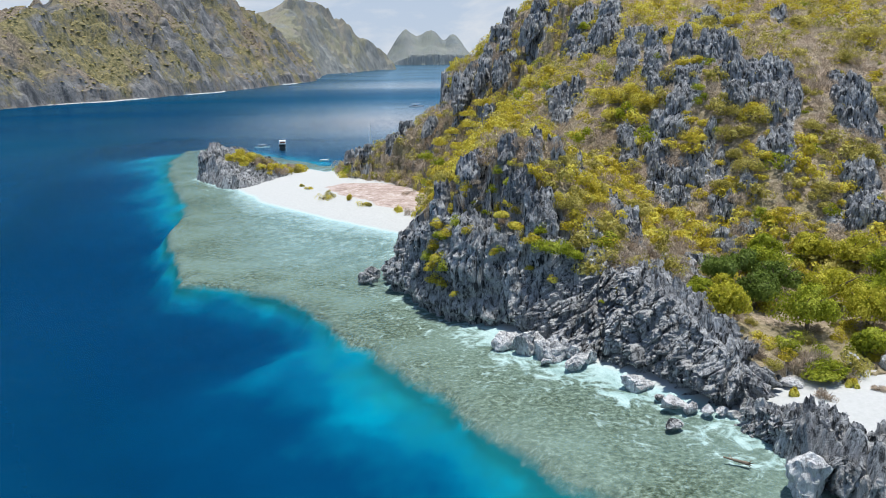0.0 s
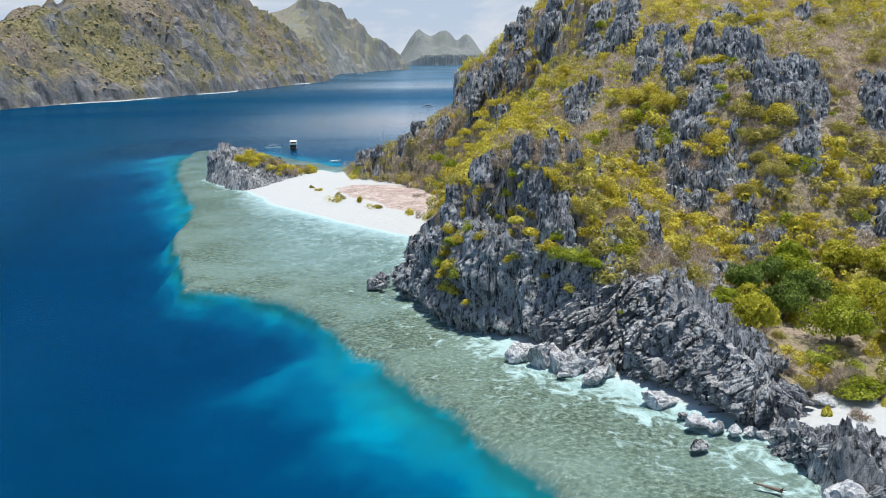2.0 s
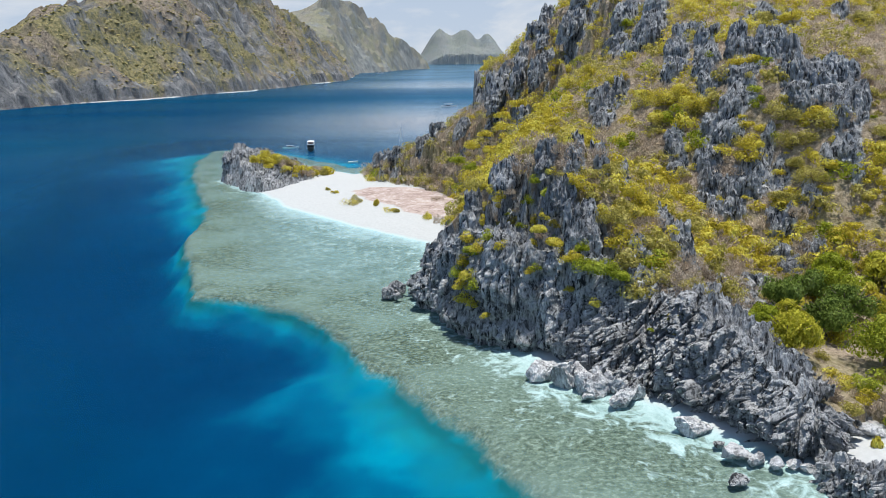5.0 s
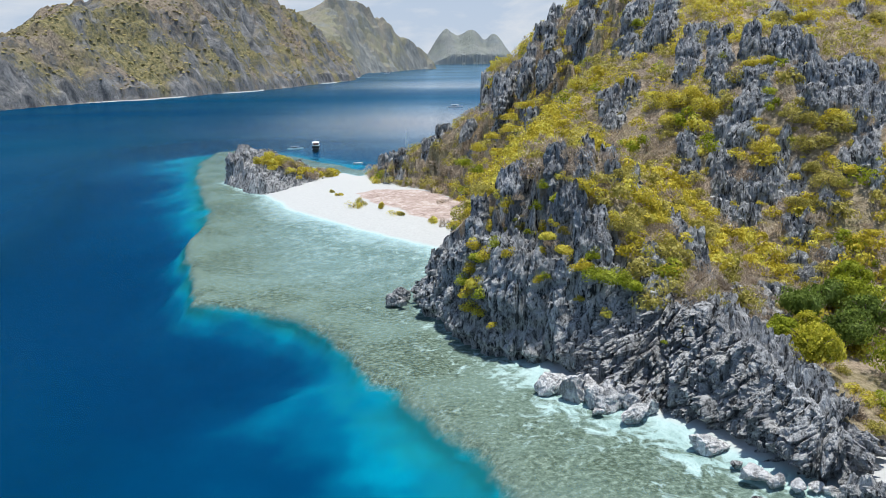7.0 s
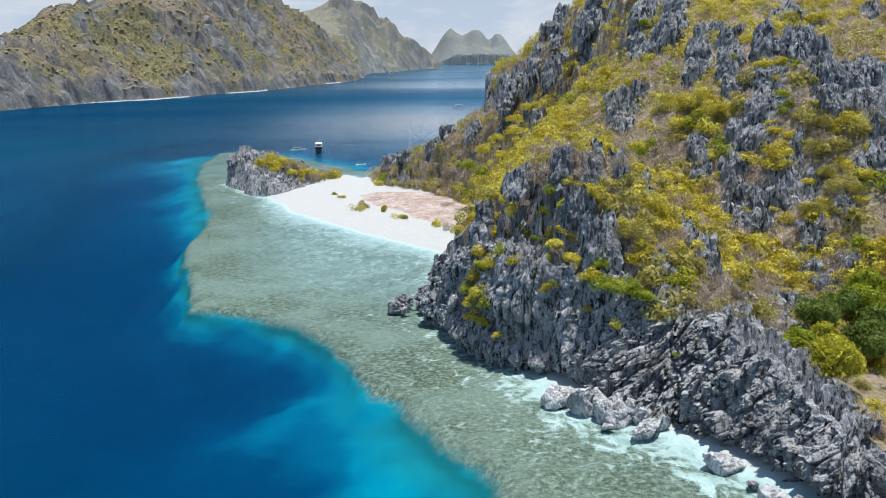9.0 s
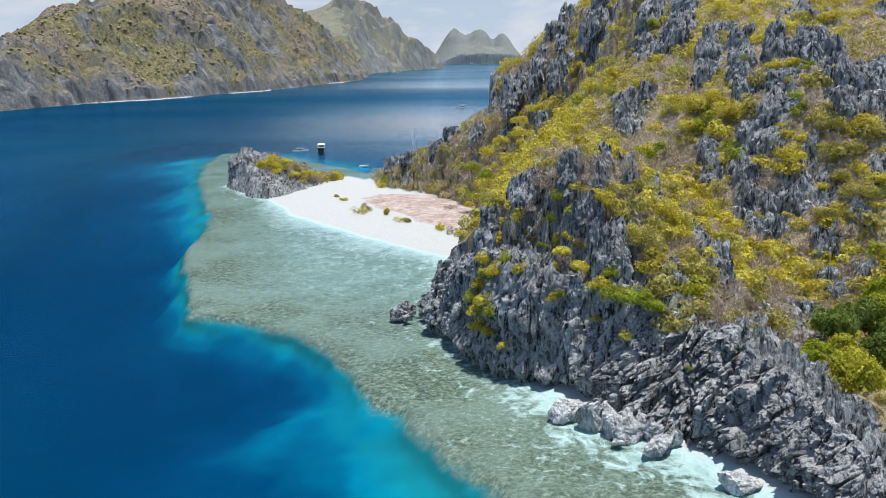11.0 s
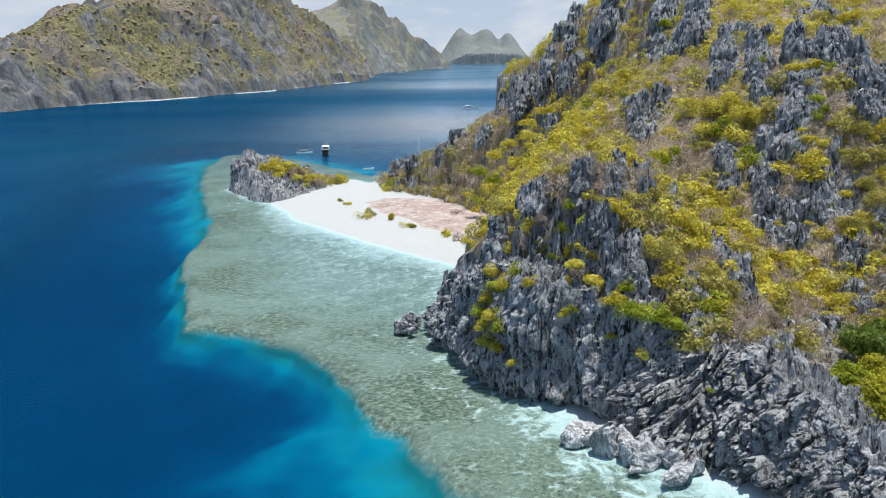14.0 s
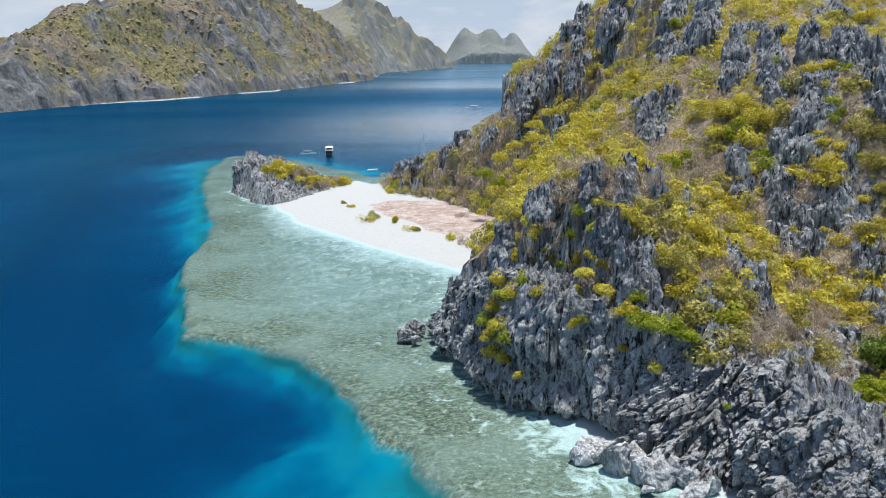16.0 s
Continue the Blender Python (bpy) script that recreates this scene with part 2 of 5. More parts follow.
def sea_material():
    """Clear over the reef; where the bed lies deep the water's own blue is all that comes back."""
    n = Nodes("clear sea water")
    body = n.bsdf
    p = n.place()
    waves = n.math("ADD", n.noise(p, 0.9, 4, 0.6), n.math("MULTIPLY", n.noise(n.place((0.5, 1, 1)), 0.12, 4, 0.6), 2.5))
    gust = n.noise(n.place((0.6, 1, 1)), 0.005, 3, 0.5, 0.6)
    calm = n.noise(n.place((0.35, 1, 1)), 0.004, 4, 0.6, 0.3)
    b = n.add("Bump")
    b.inputs["Strength"].default_value, b.inputs["Distance"].default_value = 0.35, 0.5
    n.link(waves, b.inputs["Height"])
    f = n.add("Fresnel")
    f.inputs["IOR"].default_value = 1.33
    n.link(b.outputs[0], f.inputs["Normal"])
    blue = n.ramp(n.noise(p, 0.03, 4), (0.3, (0.000, 0.0228, 0.069)), (0.7, (0.000, 0.031, 0.084)))
    blue = n.mix(n.math("MULTIPLY", n.scaled(calm, 0.40, 0.70), 0.5), blue, (0.002, 0.055, 0.092))
    n.done(blue, 1.0, 0.0)
    clear, gloss, both, under = n.add("BsdfTransparent"), n.add("BsdfGlossy"), n.add("MixShader"), n.add("MixShader")
    n.link(n.attr("deep"), under.inputs[0])
    n.link(clear.outputs[0], under.inputs[1])
    n.link(body.outputs[0], under.inputs[2])
    gloss.inputs["Roughness"].default_value = 0.16
    # Masked patches reflect more, in a warmer tint, imitating mirrored pale cloud.
    n.link(n.mix(n.attr("sky_sheen"), (0.30, 0.74, 1.0), (1.0, 0.96, 0.92)), gloss.inputs["Color"])
    n.link(b.outputs[0], gloss.inputs["Normal"])
    n.link(n.math("MULTIPLY", f.outputs[0], n.math("ADD", n.math("ADD", 0.15, n.math("MULTIPLY", n.math("MULTIPLY", n.attr("sky_sheen"), n.scaled(gust, 0.0, 0.45)), 1.3)), n.math("MULTIPLY", n.scaled(gust, 0.40, 0.80), 0.28))), both.inputs[0])
    n.link(under.outputs[0], both.inputs[1])
    n.link(gloss.outputs[0], both.inputs[2])
    n.link(both.outputs[0], n.out.inputs[0])
    return n.mat


def leaf_material(name, a, b, c, through_it=0.42):
    """Leaves: three hues that change from leaf to leaf and from clump to clump."""
    n = Nodes(name)
    g = n.add("NewGeometry")
    leaf = n.ramp(g.outputs["Random Per Island"], (0.1, a), (0.5, b), (0.9, c))
    wide = n.noise(n.place(), 0.16, 3)
    col = n.mix(n.scaled(wide, 0.35, 0.7), leaf, n.mix(0.55, leaf, b))
    clump = n.noise(n.place(), 0.38, 2, 0.5)
    col = n.mix(n.scaled(clump, 0.50, 0.68), col, n.mix(0.5, col, tuple(min(0.9, 1.5 * v + 0.08) for v in c)))
    col = n.mix(n.scaled(clump, 0.46, 0.30), col, n.mix(0.6, col, tuple(0.55 * v for v in a)))
    n.done(col, 0.75, 0.15)
    thin, both = n.add("BsdfTranslucent"), n.add("MixShader")
    n.link(col, thin.inputs[0])
    both.inputs[0].default_value = through_it
    n.link(n.bsdf.outputs[0], both.inputs[1])
    n.link(thin.outputs[0], both.inputs[2])
    n.link(both.outputs[0], n.out.inputs[0])
    return n.mat


ROCK, PALE_ROCK = rock_material("dark karst limestone"), rock_material("pale limestone boulder", 0.26)
HILL, GROUND, SEA = hill_material(), ground_material(), sea_material()
LEAF_YELLOW = leaf_material("yellow-green leaves", (0.39, 0.34, 0.03), (0.56, 0.475, 0.055), (0.72, 0.60, 0.11))
LEAF_OLIVE = leaf_material("olive leaves", (0.25, 0.235, 0.05), (0.40, 0.36, 0.085), (0.55, 0.485, 0.16))
LEAF_DRY = leaf_material("dry straw-coloured twigs", (0.28, 0.215, 0.155), (0.43, 0.35, 0.265), (0.56, 0.475, 0.38), 0.2)
LEAF_GREEN = leaf_material("green leaves", (0.14, 0.18, 0.015), (0.28, 0.33, 0.025), (0.42, 0.44, 0.04))
LEAF_LIME = leaf_material("sunlit yellow-green leaves", (0.24, 0.25, 0.02), (0.40, 0.39, 0.03), (0.54, 0.49, 0.06))
LEAF_FAR = leaf_material("far scrub leaves", (0.15, 0.145, 0.05), (0.27, 0.235, 0.085), (0.40, 0.33, 0.15), 0.25)
LEAF_DARK = leaf_material("dark green leaves", (0.07, 0.11, 0.02), (0.13, 0.19, 0.03), (0.21, 0.28, 0.05))
BARK = plain("grey-brown bark", (0.17, 0.14, 0.11), 0.9, 0.3, 6, 0.1)
WOOD = plain("bleached drift wood", (0.20, 0.16, 0.12), 0.9, 0.3, 8, 0.1)
WHITE = plain("white boat paint", (0.78, 0.79, 0.80), 0.35, 0.04, 1)
HULL = plain("dark hull paint", (0.030, 0.030, 0.034), 0.35, 0.2, 1)
ORANGE = plain("reddish-brown hull paint", (0.20, 0.07, 0.035), 0.4, 0.2, 1)
GLASS = plain("dark cabin glass", (0.02, 0.025, 0.03), 0.08, 0.1, 1, 0.6)
METAL = plain("pale mast alloy", (0.72, 0.73, 0.75), 0.35, 0.05, 1)


def backdrop_material():
    """Pale hazy sky with soft cloud, low over the sea."""
    n = Nodes("hazy sky with cloud")
    n.t.nodes.remove(n.bsdf)
    cloud = n.noise(n.place((1, 1, 2.6)), 0.0016, 7, 0.6, 0.4)
    xyz = n.add("SeparateXYZ")
    n.link(n.place(), xyz.inputs[0])
    clear = n.ramp(n.scaled(xyz.outputs["Z"], 0, 1500), (0.0, (0.40, 0.475, 0.575)), (0.5, (0.29, 0.395, 0.555)))
    glow = n.add("Emission")
    n.link(n.mix(n.ramp(cloud, (0.42, 0.15), (0.62, 1.0)), clear, (0.54, 0.575, 0.625)), glow.inputs[0])
    n.link(glow.outputs[0], n.out.inputs[0])
    return n.mat

# ---- meshes ----


def mesh_object(name, verts, faces, material, smooth=False, attrs=()):
    """One mesh object from arrays; faces all of one size."""
    verts, faces = np.asarray(verts, np.float32), np.asarray(faces, np.int32)
    me = bpy.data.meshes.new(name)
    n, k = faces.shape
    me.vertices.add(len(verts))
    me.vertices.foreach_set("co", verts.ravel())
    me.loops.add(n * k)
    me.loops.foreach_set("vertex_index", faces.ravel())
    me.polygons.add(n)
    me.polygons.foreach_set("loop_start", np.arange(0, n * k, k, dtype=np.int32))
    me.polygons.foreach_set("loop_total", np.full(n, k, np.int32))
    me.polygons.foreach_set("use_smooth", np.full(n, smooth))
    for key, values in attrs:
        a = me.attributes.new(key, "FLOAT", "POINT")
        a.data.foreach_set("value", np.asarray(values, np.float32).ravel())
    me.materials.append(material)
    me.update(calc_edges=True)
    me.validate()
    return new(name, me)


def sheet(name, xs, ys, height, material, smooth=False, attrs=(), keep=None, shake=None):
    """A height field over the grid xs, ys; keep: which of its quads stay; shake: how far its rock is worn sideways."""
    nx, ny = len(xs), len(ys)
    gx, gy = np.meshgrid(xs, ys)
    i = (np.arange(ny - 1)[:, None] * nx + np.arange(nx - 1)).ravel()
    faces = np.stack([i, i + 1, i + 1 + nx, i + nx], 1)
    if shake is not None:
        dx, dy = shake * fbm(gy, 0.42 * height, 2.0, 3, 150), shake * fbm(gx, 0.42 * height + 31, 2.0, 3, 160)
        gx, gy = gx + dx, gy + dy
    verts = np.stack([gx, gy, height], -1).reshape(-1, 3)
    attrs = [(k, v.ravel()) for k, v in attrs]
    if keep is not None:
        k = keep.ravel()
        faces = faces[k[faces].any(1)]
        used = np.unique(faces)
        back_to = np.zeros(len(verts), np.int64)
        back_to[used] = np.arange(len(used))
        verts, faces, attrs = verts[used], back_to[faces], [(a, v[used]) for a, v in attrs]
    return mesh_object(name, verts, faces, material, smooth, attrs)


def spread(*runs):
    """Grid lines: runs of (start, end, spacing)."""
    out = []
    for a, b, d in runs:
        out += list(np.linspace(a, b, max(2, int(round((b - a) / d)) + 1))[:-1])
    return np.array(out + [runs[-1][1]])


def part(name, bm, material, parent=None, label="", smooth=False):
    me = bpy.data.meshes.new(name)
    bm.to_mesh(me)
    bm.free()
    me.materials.append(material)
    if smooth:
        for p in me.polygons:
            p.use_smooth = True
    ob = new(name, me)
    if parent:
        ob.parent = parent
    if label:
        ob["label"] = label
    return ob


def group_at(name, place, turn=0.0, scale=1.0):
    ob = new(name)
    ob.matrix_basis = Matrix.Translation(place) @ Matrix.Rotation(radians(turn), 4, "Z") @ Matrix.Scale(scale, 4)
    return ob


# ---- the plan ----
# Foot of the hill's cliffs, then round its hidden east side.
HILL_FOOT = [(41, 97), (39, 96), (36, 98.6), (33.4, 103.6), (31.6, 109), (29, 113.4), (26, 117), (22, 119.7), (18.5, 124.5), (16.3, 131.6), (13, 134.8), (9.2, 137.3), (6, 141.2),
             (1.7, 147), (-1.6, 157), (-5.2, 164.6), (-6.5, 171), (-3, 178), (0, 190), (3, 205), (6, 216), (9, 228), (9, 244), (7, 256), (2, 268), (-6, 284), (-12, 290), (-22, 303),
             (-27, 316), (-27, 328), (-20, 345), (0, 356), (25, 365), (80, 385), (200, 420), (300, 380), (320, 200), (300, 90), (120, 92), (80, 97), (62, 103), (50, 101)]
# Water's edge of the land with its beaches.
LAND = [(40, 96), (44, 90), (50, 84), (58, 78), (80, 66), (140, 55), (330, 60), (340, 420), (100, 400), (25, 372), (-18, 352), (-30, 338), (-36, 346), (-43, 350), (-62, 335),
        (-74, 334), (-76, 324), (-70, 316), (-60, 299), (-54, 290), (-40, 263), (-32, 252), (-24, 239), (-14, 226), (-8, 221), (1, 212), (6, 200), (5, 180), (3, 171),
        (5, 161), (9, 148), (13, 140), (14.5, 131), (17, 124), (24, 119), (28, 115), (32, 108), (36, 102), (39, 98)]
# Edge of the reef flat, where the bed drops away.
REEF = [(44, 52), (33, 66), (24, 79), (19, 86.5), (12.8, 96.5), (7.6, 106), (2.6, 116), (-3, 127), (-8.5, 136.5), (-13.5, 148), (-19, 156), (-25, 164), (-32, 170.5), (-38, 173.5), (-44, 177), (-48, 185), (-55, 208), (-61.5, 229),
        (-62, 240), (-61.5, 252), (-66, 274), (-82, 321), (-95, 369), (-103, 405), (-105, 436), (-97, 447), (-72, 423), (-52, 393), (-36, 368), (-27, 362), (-10, 366), (30, 385), (340, 430), (340, 30)]
# Spot heights of the hill, stretch by stretch.
SPOTS = [(20.5, 130.7, 12.2), (25, 127, 13.7), (31.4, 124.2, 12.3), (21.4, 122.8, 9.3), (25.4, 119, 9.6), (28.7, 114.1, 9.9), (36.9, 113.6, 8.6), (42.8, 115, 5.1), (54.2, 126.5, 5.3), (41.2, 108.9, 5.5),
         (48, 106, 2.5), (53, 118, 3.5), (64, 110, 3), (75, 125, 6), (120, 120, 14)]
SPOTS += [(12.1, 145.8, 23.4), (26.2, 146.5, 23.5), (5.3, 150.6, 16.2), (12.6, 140.8, 15.5), (17.8, 137.7, 17), (23.4, 139.1, 18.3), (28.9, 138.7, 18.2), (7.9, 142.1, 11.3), (16.7, 135.3, 13.8), (31, 136.5, 13.1),
          (30, 170, 22), (21.4, 166, 31), (10, 168, 20), (-4.3, 170, 5), (0.5, 168, 11), (-1.5, 176, 7), (20, 153.5, 32), (17, 146, 26.5), (23, 149, 28.5), (14, 151, 25.5), (8, 152, 20.5)]
SPOTS += [(64.3, 175.6, 36.1), (51.5, 177.5, 27.2), (57, 173, 27.5), (62.4, 169.3, 28.8), (67.5, 163.7, 29.1), (72.2, 167.1, 27), (38.2, 175.1, 19.5), (44.2, 171.4, 19.9), (50.5, 169.8, 20.1), (56.3, 167, 21.5),
          (62.7, 166.6, 22.8), (66.6, 160.3, 22.2), (42.6, 168.2, 14.5), (46.8, 160.2, 14.9), (53.9, 161.8, 15.6), (58.6, 157.4, 16.3), (65.6, 156.8, 15.4), (39.2, 146.2, 12.5), (50.5, 158.9, 10.5), (56.9, 156.5, 10),
          (43.7, 143.7, 8.7), (48.1, 140.4, 8), (56.8, 147.3, 8.6), (64.3, 148.8, 9.1), (90, 150, 16), (60, 138, 6)]
SPOTS += [(49.9, 205.6, 46.7), (58.5, 199.1, 45.4), (63.7, 183.1, 43), (37.4, 203.9, 30.8), (43.6, 191.3, 33.7), (50.8, 183, 32.9), (57.6, 178.7, 35.2), (75.8, 181, 35.9), (38.7, 224.8, 37.4), (46.2, 218.3, 39.9),
          (54, 202.3, 39.9), (58.1, 187.1, 40), (68.5, 181.6, 39.9), (84.4, 195.7, 40.8), (38.6, 192, 25), (45.8, 182.2, 26.8), (22, 192, 25), (77, 209, 46.5), (66, 212, 49.8), (5, 182, 13), (8, 193, 17), (9, 216, 17),
          (100, 240, 60), (60, 250, 62), (150, 220, 60), (200, 300, 60), (80, 330, 60)]
SPOTS += [(20.7, 311, 39), (7, 258, 18), (31, 305, 49), (38, 295, 57), (1, 300, 19), (-4, 300, 16.5), (-15, 306, 10.5), (-22, 308, 7.5), (5, 300, 20), (9, 240, 8), (16, 240, 24), (4, 268, 6), (-20, 325, 5), (-8, 332, 5),
          (2, 332, 9), (9, 328, 14), (16, 332, 22), (24, 332, 36), (-10, 348, 0), (12, 350, 6), (9.5, 304, 21), (16, 308, 31), (8, 318, 15), (5, 312, 15), (11, 322, 17), (-12, 303, 11)]
hill_sheet = Spline(SPOTS, 0.35)
# Bands of bare karst on the slope: lower end, upper end, half width, rise.
BANDS = [(19.4, 135.6, 18.6, 142, 1.9, 5), (22, 135.3, 22, 140.4, 1.0, 4), (10.7, 152, 11.5, 155, 2.1, 5), (16.5, 148.4, 17, 151, 1.6, 5), 
         (20.8, 146.2, 22, 153, 1.5, 5), (25.1, 147.5, 25.5, 152, 1.5, 5), (28.4, 147.5, 28.8, 151, 1.3, 5), (9, 153, 9.4, 156, 1.5, 4), (4.9, 151, 5.6, 155, 1.4, 5),
         (35.6, 134.9, 36.9, 145.8, 1.6, 2.5), (28.5, 133.1, 28.3, 135.8, 1.4, 3)]
BANDS += [(34.9, 196.1, 36.1, 213.3, 2.6, 3.5), (38.1, 201.3, 39.9, 207.7, 1.8, 4), (21.6, 233.3, 22, 237.6, 1.7, 2.5), (16.8, 276.3, 22, 290, 2.6, 7), (22.6, 268.3, 27, 290, 2, 4), (26.6, 254.9, 29.9, 264.9, 2.7, 4),
          (31.2, 290.4, 34, 294, 3.5, 6), (9, 285.8, 9, 287, 1.3, 4), (38.4, 266.2, 40.7, 277.1, 3.6, 4), (31.4, 278.1, 32.3, 281.7, 1.3, 2.5), (28.1, 221.2, 29, 223.9, 1.6, 2), (34.3, 142.4, 34.7, 147.1, 1.3, 3),
          (-4.5, 299, 0, 302, 2.6, 5), (-19, 311, -12.5, 307, 2.3, 4.5), (7.5, 282, 8, 284, 1.6, 5)]
BANDS += [(47.5, 240, 49.9, 245, 4, 5), (48.7, 218.7, 54.2, 236, 3.6, 5), (46, 223.4, 43.3, 232, 2.7, 3), (49.1, 198.2, 55, 214, 3, 4), (52.6, 186.9, 56.4, 202.9, 2.8, 4), (56.7, 212.4, 57.9, 214, 1.6, 3),
          (59.9, 190.7, 61.5, 196, 2.9, 4), (63.6, 186.2, 66.4, 193, 3.4, 5), (66.4, 181, 68.5, 187, 2.8, 4), (64.9, 173.5, 66.4, 181, 2.7, 4), (69.2, 174.5, 72.4, 183, 2.7, 4), (56.9, 179.1, 58.7, 185.3, 3.6, 3),
          (72.7, 172.3, 76, 181.5, 3.3, 4), (75, 170.5, 77.5, 175.4, 1.6, 3), (89.5, 215, 90.5, 217, 2.1, 3), (72.5, 214, 73.3, 217, 3.4, 3)]
BANDS += [(53.2, 176.2, 55.3, 180.1, 2.9, 3.5), (47.1, 162.1, 51.1, 179.1, 2.5, 4.5), (50.6, 161.4, 51.6, 166.5, 2, 4), (54.9, 164.9, 58.8, 170.6, 1.5, 3.5), (53.9, 166.4, 54, 168.2, 2, 3), (43.9, 174.1, 45.1, 181.4, 1.8, 3),
          (55.9, 156.5, 57, 160, 1, 4), (57.9, 155.8, 58.7, 158.3, 1.2, 3.5), (69.7, 163.2, 72.1, 169.4, 2.6, 4.5), (70.2, 159.7, 70.7, 161.1, 1.5, 2.5), (62.9, 159, 63, 160.6, 1.8, 3), (56.1, 148.3, 56, 151.8, 1.9, 2.5),
          (60.3, 150.5, 60.6, 152.3, 1.7, 3), (48.6, 142.1, 49, 144.2, 1.6, 1.5), (66.5, 163.2, 67, 164.6, 1.3, 2.5), (79.1, 147.9, 82.2, 155.8, 3.8, 5), (85.5, 169.4, 91.2, 181.8, 3.6, 4), (88.3, 165.7, 90.2, 171, 2.4, 4)]
# The sheer block that stands over the headland's shoulder.
BLOCK = [(12.5, 320), (12.2, 299), (15.5, 293), (30, 292), (38, 300), (36, 325), (20, 328)]


def ground_height(x, y):
    wx, wy = x + 2.0 * fbm(x, y, 14, 4, 40), y + 2.0 * fbm(x, y, 14, 4, 50)
    land = inside(wx, wy, LAND)
    rx, ry = x + 2.6 * fbm(x, y, 14, 5, 60), y + 2.6 * fbm(x, y, 14, 5, 70)
    reef = inside(rx + 1.3 * fbm(x, y, 3.5, 3, 75), ry + 1.3 * fbm(x, y, 3.5, 3, 77), REEF)
    dry = 2.6 * (1 - np.exp(-np.maximum(land, 0) / 16)) + 0.05 * fbm(x, y, 3, 3, 80)
    wide_beach = step(185, 215, y) * (1 - step(280, 300, y))
    flat = -0.16 + 0.1 * wide_beach - 1.0 * (1 - np.exp(np.minimum(land, 0) / (16 + 22 * wide_beach))) + (0.22 - 0.14 * wide_beach) * fbm(x, y, 5, 4, 81)
    out = np.maximum(-reef, 0)
    drop = -1.5 * step(-0.5, 4.5, out) - 7.6 * (1 - np.exp(-(out / (27 - 17 * step(124, 150, y) - 3 * step(180, 200, y) + 15 * step(236, 275, y) + 30 * step(375, 410, y) + 5 * fbm(x, y, 30, 3, 85))) ** 1.25))
    z = np.where(land > 0, dry, np.where(land > -3, np.minimum(dry * 0 + 0.05 * land, flat * step(0, -3, land)), flat) + drop)
    return np.where(reef < -150, -9, z), land, reef


def hill_height(x, y):
    """Height of the hill, and how bare of soil it is (0 to 1)."""
    wx, wy = x + 1.2 * fbm(x, y, 6, 3, 90), y + 1.2 * fbm(x, y, 6, 3, 95)
    foot = inside(wx, wy, HILL_FOOT)
    base = hill_sheet(x, y)
    block = inside(x + 0.8 * fbm(x, y, 4, 3, 91), y + 0.8 * fbm(x, y, 4, 3, 92), BLOCK)
    base = np.maximum(base, 37.0 * step(-0.6, 1.4, block) + 0.25 * np.maximum(block, 0))
    f1, f2, own = cells(x + 0.5 * fbm(x, y, 2, 2, 96), y + 0.5 * fbm(x, y, 2, 2, 97), 2.3, 1)
    g1, g2, own2 = cells(x, y, 0.95, 2)
    h1, h2, own3 = cells(x + 1.2 * fbm(x, y, 4, 2, 98), y + 1.2 * fbm(x, y, 4, 2, 99), 5.5, 3)
    flute = 1.5 * (0.55 - f1) + 0.9 * (own - 0.5) + 0.6 * (0.5 - g1) + 1.7 * (0.5 - h1) + 0.9 * (own3 - 0.5) - 0.9
    d = foot + flute - 3.0 * step(52, 48, x) * step(180, 168, y)
    gentle = step(222, 240, y)
    cliff = np.where(d > 0, (2.0 - 1.0 * gentle) * np.maximum(d, 0) ** 1.08, 4.0 * d)
    crag = np.zeros(x.shape)
    wx, wy = x + 0.9 * fbm(x, y, 5, 3, 101), y + 0.9 * fbm(x, y, 5, 3, 105)
    for ax, ay, bx, by, reach, rise in BANDS:
        u = np.clip(((wx - ax) * (bx - ax) + (wy - ay) * (by - ay)) / ((bx - ax) ** 2 + (by - ay) ** 2), 0, 1)
        crag = np.maximum(crag, np.clip(1.25 - np.hypot(wx - ax - u * (bx - ax), wy - ay - u * (by - ay)) / (reach + 0.5), 0, 1))
    blade = x * 0.8 + y * 0.6, (y * 0.8 - x * 0.6)
    wob = 0.5 * fbm(x, y, 3, 2, 141), 0.5 * fbm(x, y, 3, 2, 142)
    column = 1.6 * blocks(blade[0] + wob[0], blade[1] * 0.6 + wob[1], 2.5, 143, 0.8, 4.5) + 0.8 * blocks(blade[0] + wob[1], blade[1] * 0.7 - wob[0], 1.2, 144, 0.8, 3.2)
    spotty = step(0.34, 0.46, fbm(x, y, 15, 4, 110))
    high = step(3, 8, base)
    bare = np.clip(np.maximum(np.clip((crag - 0.3) * 2.2, 0, 1), 0.6 * spotty * high), 0, 1)
    bare = np.maximum(bare, step(-1.5, -0.3, block) * (1 - step(2, 5, block)))
    spire = column + 1.2 * blocks(x + 3 * wob[0], y + 3 * wob[1], 4.6, 145, 0.7, 4.0)
    top = base + 0.8 * fbm(x, y, 9, 4, 120) * high + crag * 0.6 * high + bare * (spire - 1.0)
    steep = np.clip((top - cliff) / 2.0, 0, 1)
    rim = (1 - step(2.0, 5.0, foot)) * step(4, 8, base)
    top = top + rim * (spire * 0.7 - 1.6)
    face = (4.2 * blocks(x + 4 * wob[0], y + 4 * wob[1], 7.0, 146, 0.8, 6.0) + 2.3 * blocks(x + 2 * wob[1], y - 2 * wob[0], 3.1, 147, 0.8, 5.0)
            + 1.0 * blocks(x + wob[0], y + wob[1], 1.35, 148, 0.7, 3.0))
    z = np.minimum(top, cliff + 0.95 * (face - 2.6) * step(0, 2, d))
    steep, rim = steep * (1 - 0.75 * gentle), rim * (1 - gentle)
